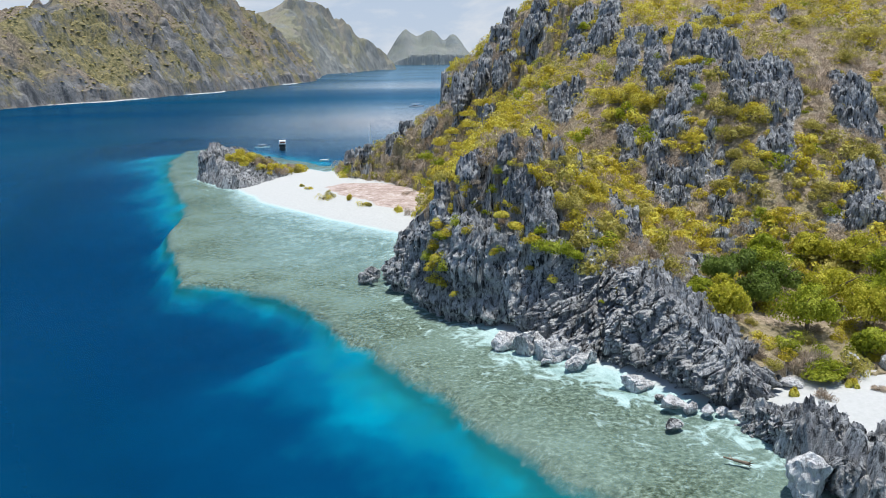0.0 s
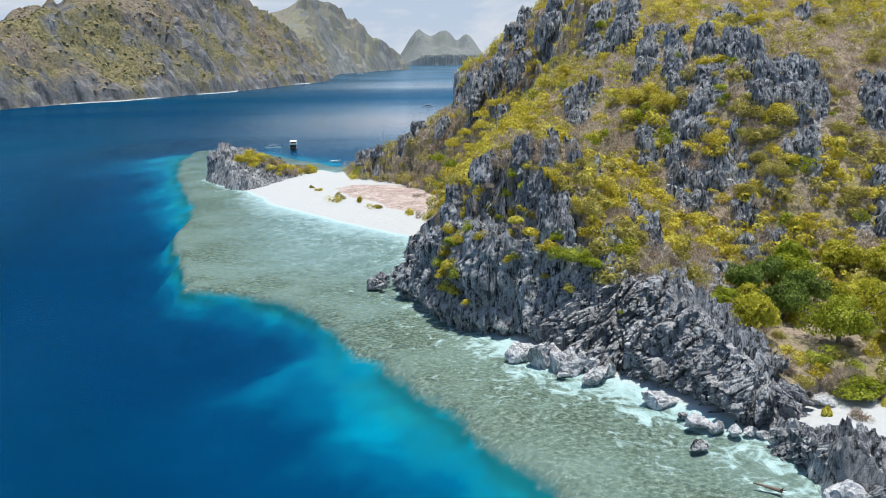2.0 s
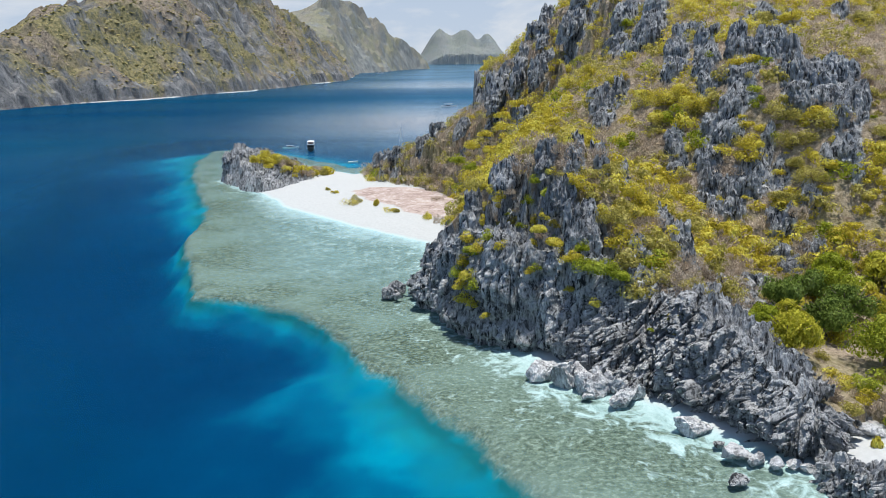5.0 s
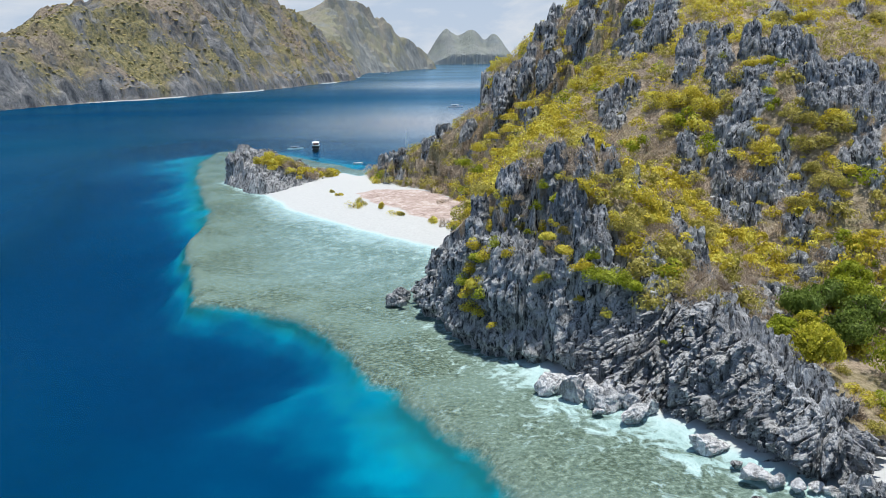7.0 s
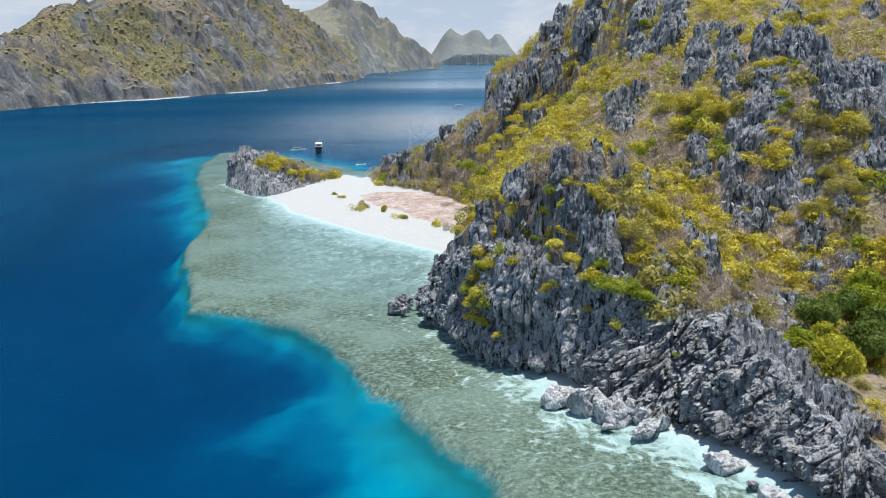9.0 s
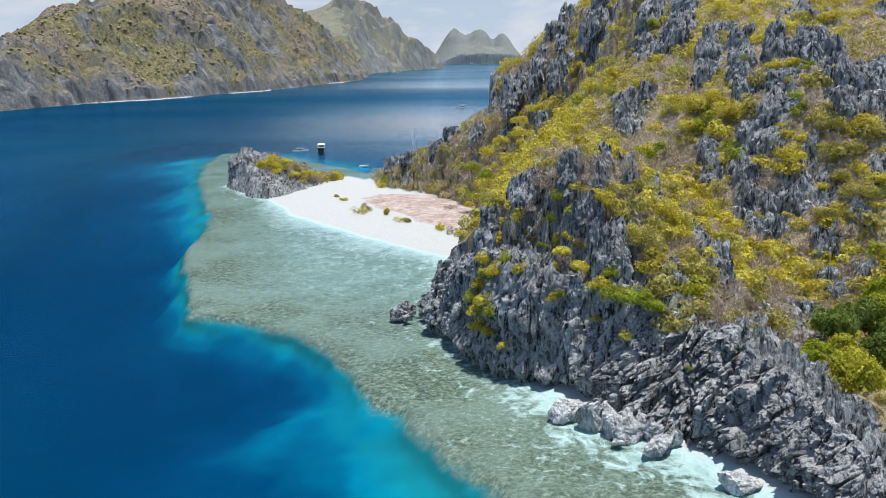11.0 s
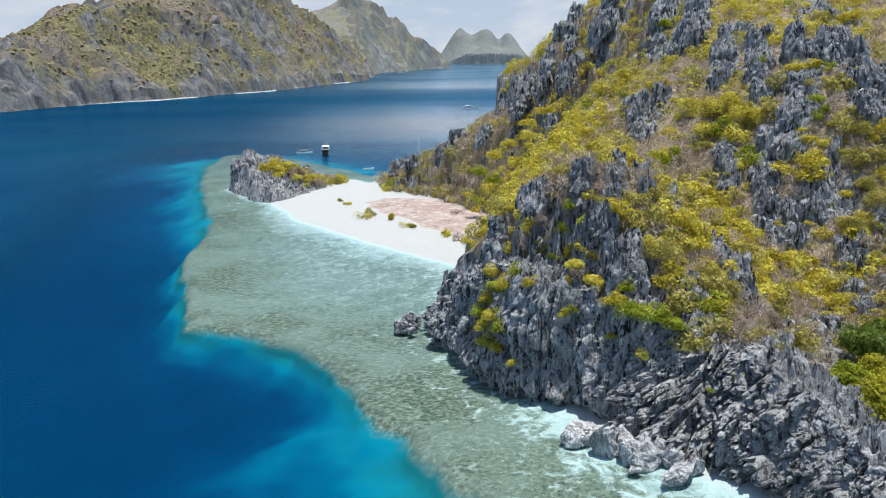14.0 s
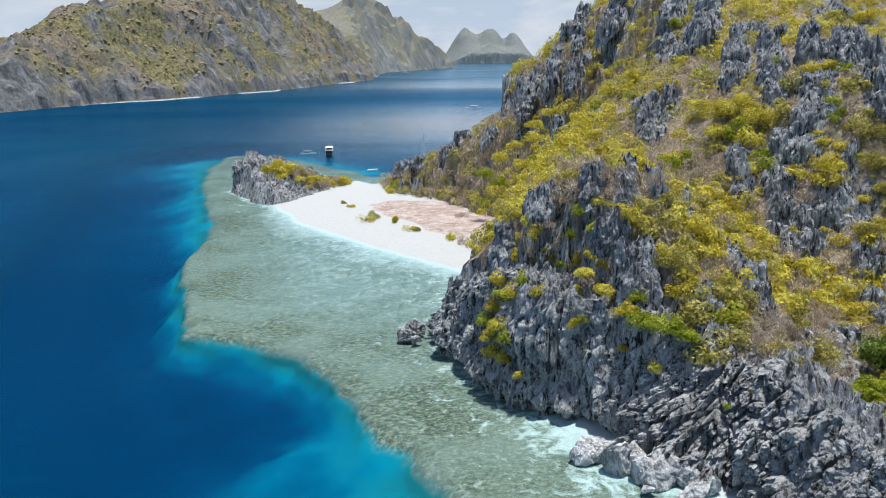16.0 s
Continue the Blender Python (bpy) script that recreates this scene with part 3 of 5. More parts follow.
    bare = np.maximum(bare, np.maximum(steep, rim))
    ledge = z / 1.9 + 0.8 * fbm(x, y, 5, 3, 131)
    z = z + bare * (0.22 * fbm(x, y, 0.9, 2, 130) - 0.7 * (ledge - np.floor(ledge) - 0.5) * step(0.5, 2, z))
    return np.where(foot < -1.5, -3.0, z), np.clip(bare, 0, 1), foot


# ---- ground, sea, hill ----
gx_lines = spread((-4800, -700, 160), (-700, -200, 20), (-200, -110, 4), (-110, 62, 1.1), (62, 200, 6), (200, 700, 40), (700, 4800, 200))
gy_lines = spread((-900, 0, 60), (0, 55, 4), (55, 260, 1.1), (260, 460, 1.8), (460, 700, 12), (700, 4850, 120))
X, Y = np.meshgrid(gx_lines, gy_lines)
Z, land, reef = ground_height(X, Y)
shore = np.clip(np.exp(np.minimum(land, 0) / (9 + 2 * step(185, 215, Y))) * (0.86 - 0.5 * step(185, 215, Y)), 0, 1)
CLEARING = [(-26, 284), (-20, 292), (-11, 288), (-2, 280), (8, 268), (12, 240), (4, 233), (-3, 238), (-12, 256), (-20, 268)]
earth = step(-2.5, 3, inside(X + 4 * fbm(X, Y, 8, 5, 86), Y + 4 * fbm(X, Y, 8, 5, 87), CLEARING)) + step(4, 9, land) * (Y < 140) * 0.9 * step(100, 112, Y)
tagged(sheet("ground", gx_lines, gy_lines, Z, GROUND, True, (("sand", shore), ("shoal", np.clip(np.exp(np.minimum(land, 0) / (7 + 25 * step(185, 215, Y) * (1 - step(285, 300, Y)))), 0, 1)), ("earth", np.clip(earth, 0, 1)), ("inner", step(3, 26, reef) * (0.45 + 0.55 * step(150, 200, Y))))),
       "white coral sand beach, pale reef flat and deep sea bed tinted as through water", "ground", kind="structure")

wx_lines, wy_lines = gx_lines[::3], gy_lines[::3]
X, Y = np.meshgrid(wx_lines, wy_lines)
deep = step(34, 56, -inside(X, Y, REEF))
# Hand-placed sheen: a cloud's pale reflection off the headland, and a brighter far sea.
sky_sheen = np.exp(-((X + 5) / 120) ** 2 - ((Y - 600) / 190) ** 2) + 0.5 * np.exp(-((X - 20) / 160) ** 2 - ((Y - 1250) / 160) ** 2) + 0.4 * step(800, 1500, Y)
sea = tagged(sheet("water", wx_lines, wy_lines, np.zeros(X.shape), SEA, True, (("deep", deep), ("sky_sheen", sky_sheen))), "clear blue tropical sea with small ripples", "sea", kind="structure")
sea.visible_shadow = False

hx = spread((-32, -12, 0.7), (-12, 66, 0.42), (66, 110, 0.8), (110, 330, 5))
hy = spread((88, 95, 0.5), (95, 200, 0.42), (200, 330, 0.8), (330, 430, 4))
X, Y = np.meshgrid(hx, hy)
Z, bare, foot = hill_height(X, Y)
tagged(sheet("hill", hx, hy, Z, HILL, False, (("rock", bare),), keep=foot > -1.0, shake=0.6 * bare),
       "steep limestone hill with sharp grey karst spires and dry soil", "hill", kind="structure")
hill_ob = bpy.data.objects["hill"]
rs = np.random.default_rng(21)


def billow(u, v, seed):
    """Rounded bulges with sharp clefts between them, 0 to 1."""
    return np.abs(2 * vnoise(u, v, seed) - 1)


def fluting(u, z, blocky, seed, size=1.0):
    """How far a weathered limestone face stands out, in metres, u along it and z up: upright ribs, or tumbled blocks."""
    u, z = u / size, z / size
    bend = 0.6 * fbm(u, z * 0.5, 5.0, 3, seed + 9)
    a, b, c = billow((u + bend) / 3.1, z / 11, seed), billow((u + 0.7 * bend) / 1.25, z / 4.5, seed + 1), billow((u + 0.4 * bend) / 0.55, z / 2.2, seed + 2)
    ribs = 1.9 * a ** 0.7 + 1.1 * b ** 0.75 + 0.5 * c + 0.25 * billow(u / 0.3, z / 0.9, seed + 3)
    ribs = ribs - 1.4 * np.exp(-(a / 0.11) ** 2) - 0.7 * np.exp(-(b / 0.15) ** 2) + 0.8 * fbm(u, z * 1.4, 4.0, 3, seed + 8) + 0.45 * fbm(u, z * 1.2, 1.1, 3, seed + 14)
    top = blocks(u + bend, z * 0.8 + 40 + 0.5 * bend, 2.4, seed + 5, 1.3, 7.0)
    mid = blocks(u + bend, z * 0.8 + 40, 1.05, seed + 6, 1.3, 5.0)
    heap = 1.0 * fbm(u, z, 4.2, 2, seed + 4) + 1.7 * (top - 0.3) + 0.9 * mid + 0.45 * blocks(u, z + 40, 0.5, seed + 10, 1.2, 3.0) + 0.3 * b
    return size * (ribs * (1 - blocky) + (heap + 0.8) * blocky)


def wall_mesh(P, out, u, low, top, setback, blocky, seed, dz, cap, cap_rows, closed, undercut=0.0, amp=1.0, size=1.0):
    """A rock face along the points P (out: which way it faces), from low to top, and its broken crown running inland."""
    n = len(P)
    t = u / size
    pillar = billow((t + 0.5 * fbm(t, t * 0, 5.0, 2, seed + 9)) / 3.1, t * 0 + 0.3, seed) ** 0.7
    fine = billow(t / 1.25, t * 0 + 0.7, seed + 1)
    jag = top + np.minimum(top - low, 9.0) * (0.22 * (pillar - 0.45) + 0.14 * (fine - 0.4) + 0.16 * fbm(t, t * 0, 9.0, 2, seed + 13)) + 0.6 * size * fbm(t, t * 0, 0.8, 2, seed + 12)
    rows = max(6, int((top - low).max() / dz))
    layers = []
    for k in range(rows + 1):
        v = k / rows
        z = low + v * (jag - low)
        inland = setback * v ** 1.4 - amp * fluting(u, z, blocky, seed, size) * (1 - 0.35 * v ** 4) + undercut * np.clip(1 - z / (1.3 + 0.8 * pillar), 0, 1) ** 0.7
        layers.append(np.c_[P - out * inland[:, None], z])
    edge = layers[-1]
    middle = P.mean(0)
    for k in range(1, cap_rows + 1):
        v = k / cap_rows
        if closed:
            xy = edge[:, :2] * (1 - v) + middle * v
            level = jag * (1 - v) + jag.mean() * v
        else:
            xy = edge[:, :2] - out * (v * cap)
            level = jag - 2.0 * v ** 2 * (1 - blocky)
        rough = 1.9 * blocks(xy[:, 0], xy[:, 1], 1.9, seed + 20, 0.9, 4.0) + 1.1 * blocks(xy[:, 0], xy[:, 1], 0.8, seed + 21, 0.8, 3.0) - 0.8
        layers.append(np.c_[xy, level + rough * min(1, 3 * v) * (1 - 0.6 * v) * min(1.0, 0.25 * float((top - low).mean()))])
    V = np.concatenate(layers)
    m = len(layers)
    i = np.arange(n if closed else n - 1)
    j = (i + 1) % n
    F = np.concatenate([np.stack([r * n + i, r * n + j, (r + 1) * n + j, (r + 1) * n + i], 1) for r in range(m - 1)])
    return V, F


# The cliff over the reef flat: foot line, height of its rim, how far the rim lies back, and how tumbled it is.
CLIFF = [(48, 107, 2.6, 0.6, 0.5), (45.6, 102.5, 3.8, 0.8, 0.5), (43, 98.8, 4.6, 0.8, 0.5), (39.8, 97.2, 5.2, 0.8, 0.5), (36.4, 98.8, 6.8, 1.2, 0.5), (33.6, 103.4, 8.6, 1.6, 0.45), (31.8, 109, 10.6, 2.4, 0.4), (29.2, 113.3, 10.8, 3.2, 0.6), (26.2, 116.8, 11.6, 6.5, 0.85), (22.2, 119.8, 12.2, 8.5, 1), (18.6, 124.4, 12.4, 7.0, 0.9),
         (16.4, 131.4, 13.6, 2.0, 0.1), (13, 134.6, 14.6, 1.6, 0), (9.2, 137, 15.6, 1.4, 0), (6, 141, 15.0, 1.6, 0), (3.4, 144.6, 14, 3.0, 0.1), (1.5, 147.2, 14.5, 1.2, 0.1), (-1.6, 157, 12.0, 1.6, 0.2), (-5, 164.4, 7.2, 1.6, 0.3), (-6.4, 170.5, 4.0, 1.4, 0.5), (-3.5, 178, 5, 2, 0.5)]
rows = np.array(CLIFF, float)
along = np.r_[0, np.cumsum(np.hypot(*np.diff(rows[:, :2], axis=0).T))]
u = np.arange(0, along[-1], 0.14)
soft = np.exp(-np.linspace(-2, 2, 25) ** 2)
soft /= soft.sum()
lines = [np.convolve(np.pad(np.interp(u, along, c), 12, mode="edge"), soft, "valid") for c in rows.T]
P = np.stack(lines[:2], 1)
way = np.gradient(P, axis=0)
way /= np.linalg.norm(way, axis=1, keepdims=True)
out = np.stack([-way[:, 1], way[:, 0]], 1)
out *= -1 if out[len(u) // 2] @ np.array([1.0, 1.0]) > 0 else 1      # towards the sea
V, F = wall_mesh(P - 1.1 * out, out, u, np.full(len(u), -0.6), lines[2], lines[3] + 1.0, np.clip(0.15 + lines[4], 0, 1), 700, 0.16, 6.5, 26, False, 1.7, 0.85)
length = len(u)
pieces = np.array_split(np.arange(length - 1), 12)
for piece in pieces:
    keep = np.isin(F[:, 0] % length, piece)
    used = np.unique(F[keep])
    back_to = np.zeros(len(V), np.int64)
    back_to[used] = np.arange(len(used))
    mesh_object("cliff_face", V[used], back_to[F[keep]], ROCK).parent = hill_ob

# Karst outcrops along the bands, each a fluted stump with a broken crown.
seed = 900
for ax, ay, bx, by, reach, rise in BANDS:
    count = max(1, int(round(math.hypot(bx - ax, by - ay) / (2.0 * reach))) + 1)
    for k in range(count):
        seed += 1
        f = k / max(1, count - 1)
        cx, cy = ax + f * (bx - ax) + rs.uniform(-0.3, 0.3) * reach, ay + f * (by - ay) + rs.uniform(-0.2, 0.2) * reach
        rx, ry = max(1.0, reach * rs.uniform(0.65, 1.05)), max(0.9, reach * rs.uniform(0.5, 0.8))
        q = np.arange(0, 2 * np.pi, (0.20 if cy < 200 else 0.36) / max(rx, ry))
        swell = 1 + 0.3 * fbm(np.cos(q) * 3 + seed, np.sin(q) * 3, 2.0, 3, seed)
        P = np.stack([cx + (rx - 0.4) * swell * np.cos(q), cy + (ry - 0.4) * swell * np.sin(q)], 1)
        out = np.stack([np.cos(q), np.sin(q)], 1)
        ground = hill_sheet(P[:, 0], P[:, 1])
        here = float(hill_sheet(np.array([cx]), np.array([cy]))[0])
        lift = min(rise, 1.2 + 1.3 * reach) * rs.uniform(0.35, 0.9)
        top = np.maximum(here + lift + 0.35 * (ground - here) + 0.3 * lift * fbm(np.cos(q) * 2 + seed, np.sin(q) * 2, 1.5, 2, seed + 3), ground + 0.6)
        V, F = wall_mesh(P, out, q * max(rx, ry), ground - 1.2, top, np.full(len(q), 0.10 * lift), np.full(len(q), 0.2), seed, 0.30 if cy < 200 else 0.5, 0, 8, True, 0.0, 0.75, 0.5 if cy < 215 else 0.7)
        mesh_object("rock_outcrop", V, F, ROCK).parent = hill_ob


def crag(name, foot_line, spots, xs, ys, label, cliffy=2.4, seed=0, material=None, spiky=1.0):
    """A free-standing karst rock with its own foot line."""
    X, Y = np.meshgrid(xs, ys)
    f1, f2, own = cells(X + 0.5 * fbm(X, Y, 2, 2, 301 + seed), Y + 0.5 * fbm(X, Y, 2, 2, 305 + seed), 2.4, 310 + seed)
    g1, g2, own2 = cells(X, Y, 0.95, 320 + seed)
    foot = inside(X + 0.9 * fbm(X, Y, 5, 3, 330 + seed), Y + 0.9 * fbm(X, Y, 5, 3, 335 + seed), foot_line)
    d = foot + 1.2 * (0.5 - f1) + 0.6 * (own - 0.5) + 0.5 * (0.5 - g1)
    column = 1.6 * blocks(X + 0.5 * fbm(X, Y, 2, 2, 301 + seed), Y, 2.4, 350 + seed, 0.8, 4.0) + 0.7 * blocks(X, Y, 1.1, 360 + seed, 0.7, 3.0) + 2.4 * blocks(X + fbm(X, Y, 4, 2, 375), Y, 4.8, 370 + seed, 0.8, 5.0) - 2.3
    column = column * spiky
    top = Spline(spots, 1.0)(X, Y) + column
    Z = np.minimum(np.maximum(top, 0.4), np.where(d > 0, cliffy * np.maximum(d, 0) ** 1.05 + 0.6 * column * step(0, 2, d), 4 * d)) + 0.2 * fbm(X, Y, 0.8, 2, 340 + seed)
    return tagged(sheet(name, xs, ys, np.where(foot < -1.5, -2.5, Z), material or ROCK, False, keep=foot > -1.0, shake=np.full(X.shape, 0.55)), label, "rock")


SPIT_SPOTS = [(-72, 321, 10.5), (-67.5, 321, 12), (-64.5, 322, 11), (-73, 329, 11), (-68, 331, 12), (-64, 330, 10), (-60, 318, 5.6), (-58, 306, 5.6), (-62, 308, 5.4), (-66, 313, 5), (-55, 312, 5.8), (-52, 302, 4.4), (-50, 314, 5),
              (-45, 320, 3.4), (-41, 322, 2), (-40, 330, 2), (-50, 332, 4), (-58, 331, 5.4)]
crag("spit_rock", [(-77, 332), (-75, 322), (-71, 316), (-63, 301), (-56, 294), (-49, 299), (-42, 312), (-37, 324), (-39, 333), (-50, 340), (-66, 343), (-75, 341)],
     SPIT_SPOTS, spread((-80, -35, 0.42)), spread((291, 346, 0.5)), "jagged grey karst rock at the tip of the sand spit", 2.3, 1, spiky=0.55)
spit = bpy.data.objects["spit_rock"]
for cx, cy, rx, ry, lift in ((-70.5, 326, 4.8, 6.0, 11.5), (-66, 322, 3.4, 4.0, 10.0), (-59, 311, 5.2, 5.0, 6.6), (-64.5, 314, 3.6, 4.0, 5.4), (-53.5, 305, 4.0, 4.2, 4.8), (-49, 310, 3.4, 3.6, 3.8), (-45.5, 316, 3.0, 3.0, 2.8)):
    seed += 1
    q = np.arange(0, 2 * np.pi, 0.3 / rx)
    swell = 1 + 0.3 * fbm(np.cos(q) * 3 + seed, np.sin(q) * 3, 2.0, 3, seed)
    P = np.stack([cx + (rx - 0.6) * swell * np.cos(q), cy + (ry - 0.6) * swell * np.sin(q)], 1)
    V, F = wall_mesh(P, np.stack([np.cos(q), np.sin(q)], 1), q * rx, np.full(len(q), -0.5), lift * (0.85 + 0.25 * fbm(np.cos(q) * 2, np.sin(q) * 2 + seed, 1.5, 2, seed)), np.full(len(q), 0.8), np.full(len(q), 0.45), seed, 0.3, 0, 10, True, 0.5, 0.8, 0.9)
    mesh_object("rock_stump", V, F, ROCK).parent = spit
crag("shore_rock", [(38.3, 97.2), (39.6, 91), (39.6, 87), (40.6, 83), (41.5, 79.5), (44, 75), (51, 68), (60, 62), (66, 66), (56, 77), (50.5, 84.5), (47, 89), (43.5, 94.5), (41.5, 98)],
     [(40, 95, 2.6), (42, 89, 4.6), (44, 84, 5.0), (46, 79, 4.4), (50, 77, 4.2), (55, 71, 4.4), (60, 67, 4.2), (47, 86, 3.6), (43, 92, 3.2)],
     spread((37, 67, 0.24)), spread((61, 99, 0.24)), "low ridge of dark sharp limestone beside the white cove beach", 2.8, 7, spiky=0.6)

low_ridge = bpy.data.objects["shore_rock"]
for cx, cy, rx, ry, lift in ((39.8, 95, 1.6, 2.2, 2.6), (41, 91.5, 2.0, 2.6, 4.2), (42.4, 87.5, 2.4, 2.6, 5.0), (44.4, 84, 2.4, 2.6, 5.4), (44, 79.5, 2.6, 2.4, 4.4), (47.4, 81, 2.4, 2.4, 5.0), (48, 76, 2.8, 2.6, 4.6), (51.5, 75.5, 2.6, 2.6, 4.6),
                             (52.5, 70.5, 3.0, 2.6, 4.6), (56, 70, 2.8, 2.6, 4.6), (59.5, 66, 3.0, 2.6, 4.4), (45.5, 88.5, 1.8, 2.0, 3.6)):
    seed += 1
    q = np.arange(0, 2 * np.pi, 0.19 / rx)
    swell = 1 + 0.35 * fbm(np.cos(q) * 3 + seed, np.sin(q) * 3, 2.0, 3, seed)
    P = np.stack([cx + (rx - 0.4) * swell * np.cos(q), cy + (ry - 0.4) * swell * np.sin(q)], 1)
    V, F = wall_mesh(P, np.stack([np.cos(q), np.sin(q)], 1), q * rx, np.full(len(q), -0.5), lift * (0.8 + 0.3 * fbm(np.cos(q) * 2, np.sin(q) * 2 + seed, 1.5, 2, seed)), np.full(len(q), 0.5), np.full(len(q), 0.75), seed, 0.22, 0, 12, True, 0.4, 0.8, 0.75)
    mesh_object("rock_stump", V, F, ROCK).parent = low_ridge

# ---- far islands ----



def island(name, xs, ys, foot_line, sheet_spots, material, label, rough, steepness=1.15, jag=1.0, sandy=1.0):
    X, Y = np.meshgrid(xs, ys)
    s = rough
    foot = inside(X + 22 * s * fbm(X, Y, 150 * s, 5, 201), Y + 22 * s * fbm(X, Y, 150 * s, 5, 205), foot_line)
    top = Spline(sheet_spots, 0.06)(X, Y) + 34 * s * jag * (ridged(X, Y, 150 * s, 5, 210) - 0.55)
    f1, f2, own = cells(X + 6 * s * fbm(X, Y, 20 * s, 2, 221), Y + 6 * s * fbm(X, Y, 20 * s, 2, 222), 22 * s, 220)
    g1, g2, own2 = cells(X, Y, 9 * s, 230)
    spike = 6 * s * own * np.clip((f2 - f1) * 2.2, 0, 1) + 4 * s * own2 * np.clip((g2 - g1) * 2.4, 0, 1)
    d = np.maximum(foot + 10 * s * (0.45 - f1), 0)
    cliff = 6 * step(0, 5, d) + steepness * d * (0.6 + 0.7 * ridged(X, Y, 110 * s, 4, 245))
    Z = np.minimum(top, cliff) + jag * (spike - 3 * s) * step(2, 14, foot)
    gyd, gxd = np.gradient(Z, ys, xs)
    rock = step(1.3, 3.0, np.hypot(gxd, gyd)) * 0.55 + 0.55 * (1 - step(8, 45 * s, Z)) + 0.8 * step(0.05, 0.4, fbm(X, Y, 70 * s, 4, 250))
    sand = (1 - step(3 * s, 6 * s, foot)) * step(0.20, 0.30, fbm(X, Y, 110, 3, 260)) * sandy
    Z = np.where(foot < 0, -0.6, np.maximum(Z * (1 - 0.85 * sand), -0.4))
    return tagged(sheet(name, xs, ys, Z, material, False, (("rock", np.clip(rock, 0, 1)), ("sand", sand)), keep=foot > 0), label, "island", "islands across the strait", "structure")


island("island_1", spread((-700, -150, 3.4)), spread((640, 1800, 4), (1800, 2250, 8)),
       [(-420, 640), (-371, 772), (-345, 884), (-300, 954), (-278, 1073), (-240, 1148), (-216, 1377), (-170, 1506), (-160, 1700), (-186, 2124), (-300, 2250), (-420, 2200), (-520, 1800), (-555, 1500), (-550, 1250), (-560, 1080), (-600, 950), (-640, 850), (-640, 640)],
       [(-450, 950, 60), (-475, 1000, 58), (-455, 1030, 72), (-425, 1000, 88), (-350, 1250, 135), (-270, 1480, 150), (-250, 1640, 118), (-234, 1720, 104), (-600, 1000, 30), (-460, 1250, 175), (-560, 1250, 70), (-640, 1250, 40), (-500, 1100, 76), (-420, 1600, 200), (-560, 850, 25), (-420, 800, 40),
        (-250, 1950, 80), (-500, 2100, 120), (-800, 1200, 40), (-340, 1080, 95), (-380, 950, 72), (-300, 1300, 110)],
       far_material("far hazed limestone with dry scrub", ((0.3, 0.36, 0.42), 0.08)), "long grey limestone island with dry yellow-green scrub across the strait", 1.0)
island("island_2", spread((-600, 80, 8)), spread((2100, 3300, 12)),
       [(-190, 2110), (-180, 2300), (-150, 2500), (-125, 2650), (-60, 2900), (-20, 3000), (-40, 3250), (-600, 3250), (-600, 2110)],
       [(-277, 2500, 200), (-221, 2600, 196), (-144, 2700, 172), (-80, 2850, 124), (-45, 2930, 86), (-25, 2990, 44), (-325, 2450, 172), (-300, 2200, 105), (-400, 2700, 140), (-190, 2350, 120)],
       far_material("farther hazed limestone with scrub", ((0.24, 0.27, 0.26), 0.45)), "hazy grey-green limestone headland far down the strait", 1.3, 1.9, 0.6, 0.3)
island("island_3", spread((-140, 420, 6)), spread((4380, 4720, 8)),
       [(-95, 4450), (0, 4420), (100, 4425), (250, 4422), (345, 4450), (380, 4590), (300, 4700), (-60, 4680), (-120, 4590)],
       [(-80, 4570, 25), (-31, 4590, 108), (10, 4590, 165), (27, 4590, 178), (60, 4590, 150), (90, 4590, 140), (125, 4590, 165), (171, 4590, 168), (200, 4590, 140), (217, 4590, 112), (240, 4590, 142), (264, 4590, 152), (300, 4590, 120), (346, 4590, 40),
        (-31, 4530, 80), (27, 4530, 132), (90, 4530, 100), (171, 4530, 124), (217, 4530, 84), (264, 4530, 112), (27, 4660, 120), (171, 4660, 120), (264, 4660, 90)],
       far_material("farthest hazed limestone", ((0.20, 0.24, 0.25), 0.72)), "hazy group of rounded limestone peaks on the horizon", 0.8, 4.5, 0.45, 0.0)

# Scrub on the long island, as low clumps.
far_ob = bpy.data.objects["island_1"]
co = np.zeros(len(far_ob.data.vertices) * 3, np.float32)
far_ob.data.vertices.foreach_get("co", co)
bare_far = np.zeros(len(far_ob.data.vertices), np.float32)
far_ob.data.attributes["rock"].data.foreach_get("value", bare_far)
co = co.reshape(-1, 3)
grown = np.flatnonzero((co[:, 2] > 7) & (bare_far < 0.75) & (fbm(co[:, 0], co[:, 1], 60, 4, 270) > -0.25))
grown = np.random.default_rng(31).choice(grown, 5500, replace=False)
bm = bmesh.new()
bmesh.ops.create_icosphere(bm, subdivisions=1, radius=1)
ball = np.array([v.co[:] for v in bm.verts])
tris = np.array([[v.index for v in f.verts] for f in bm.faces])
bm.free()
r = np.random.default_rng(32)
vs = [co[i] + (0, 0, 0.2) + ball * (1 + 0.35 * r.normal(size=(len(ball), 1))) * r.uniform(0.7, 1.9) * (1.3, 1.3, 0.55) for i in grown]
clumps = mesh_object("far_scrub", np.concatenate(vs), np.concatenate([tris + len(ball) * k for k in range(len(grown))]), LEAF_FAR)
tagged(clumps, "scattered dry bushes over the far limestone slopes", "scrub", kind="stuff")

bm = bmesh.new()
ring = [[bm.verts.new((4780 * math.sin(q), 4780 * math.cos(q), z)) for q in [2 * math.pi * k / 96 for k in range(96)]] for z in (-30, 150, 380, 700)]
for a, b in zip(ring, ring[1:]):
    for k in range(96):
        bm.faces.new((a[k], a[(k + 1) % 96], b[(k + 1) % 96], b[k]))
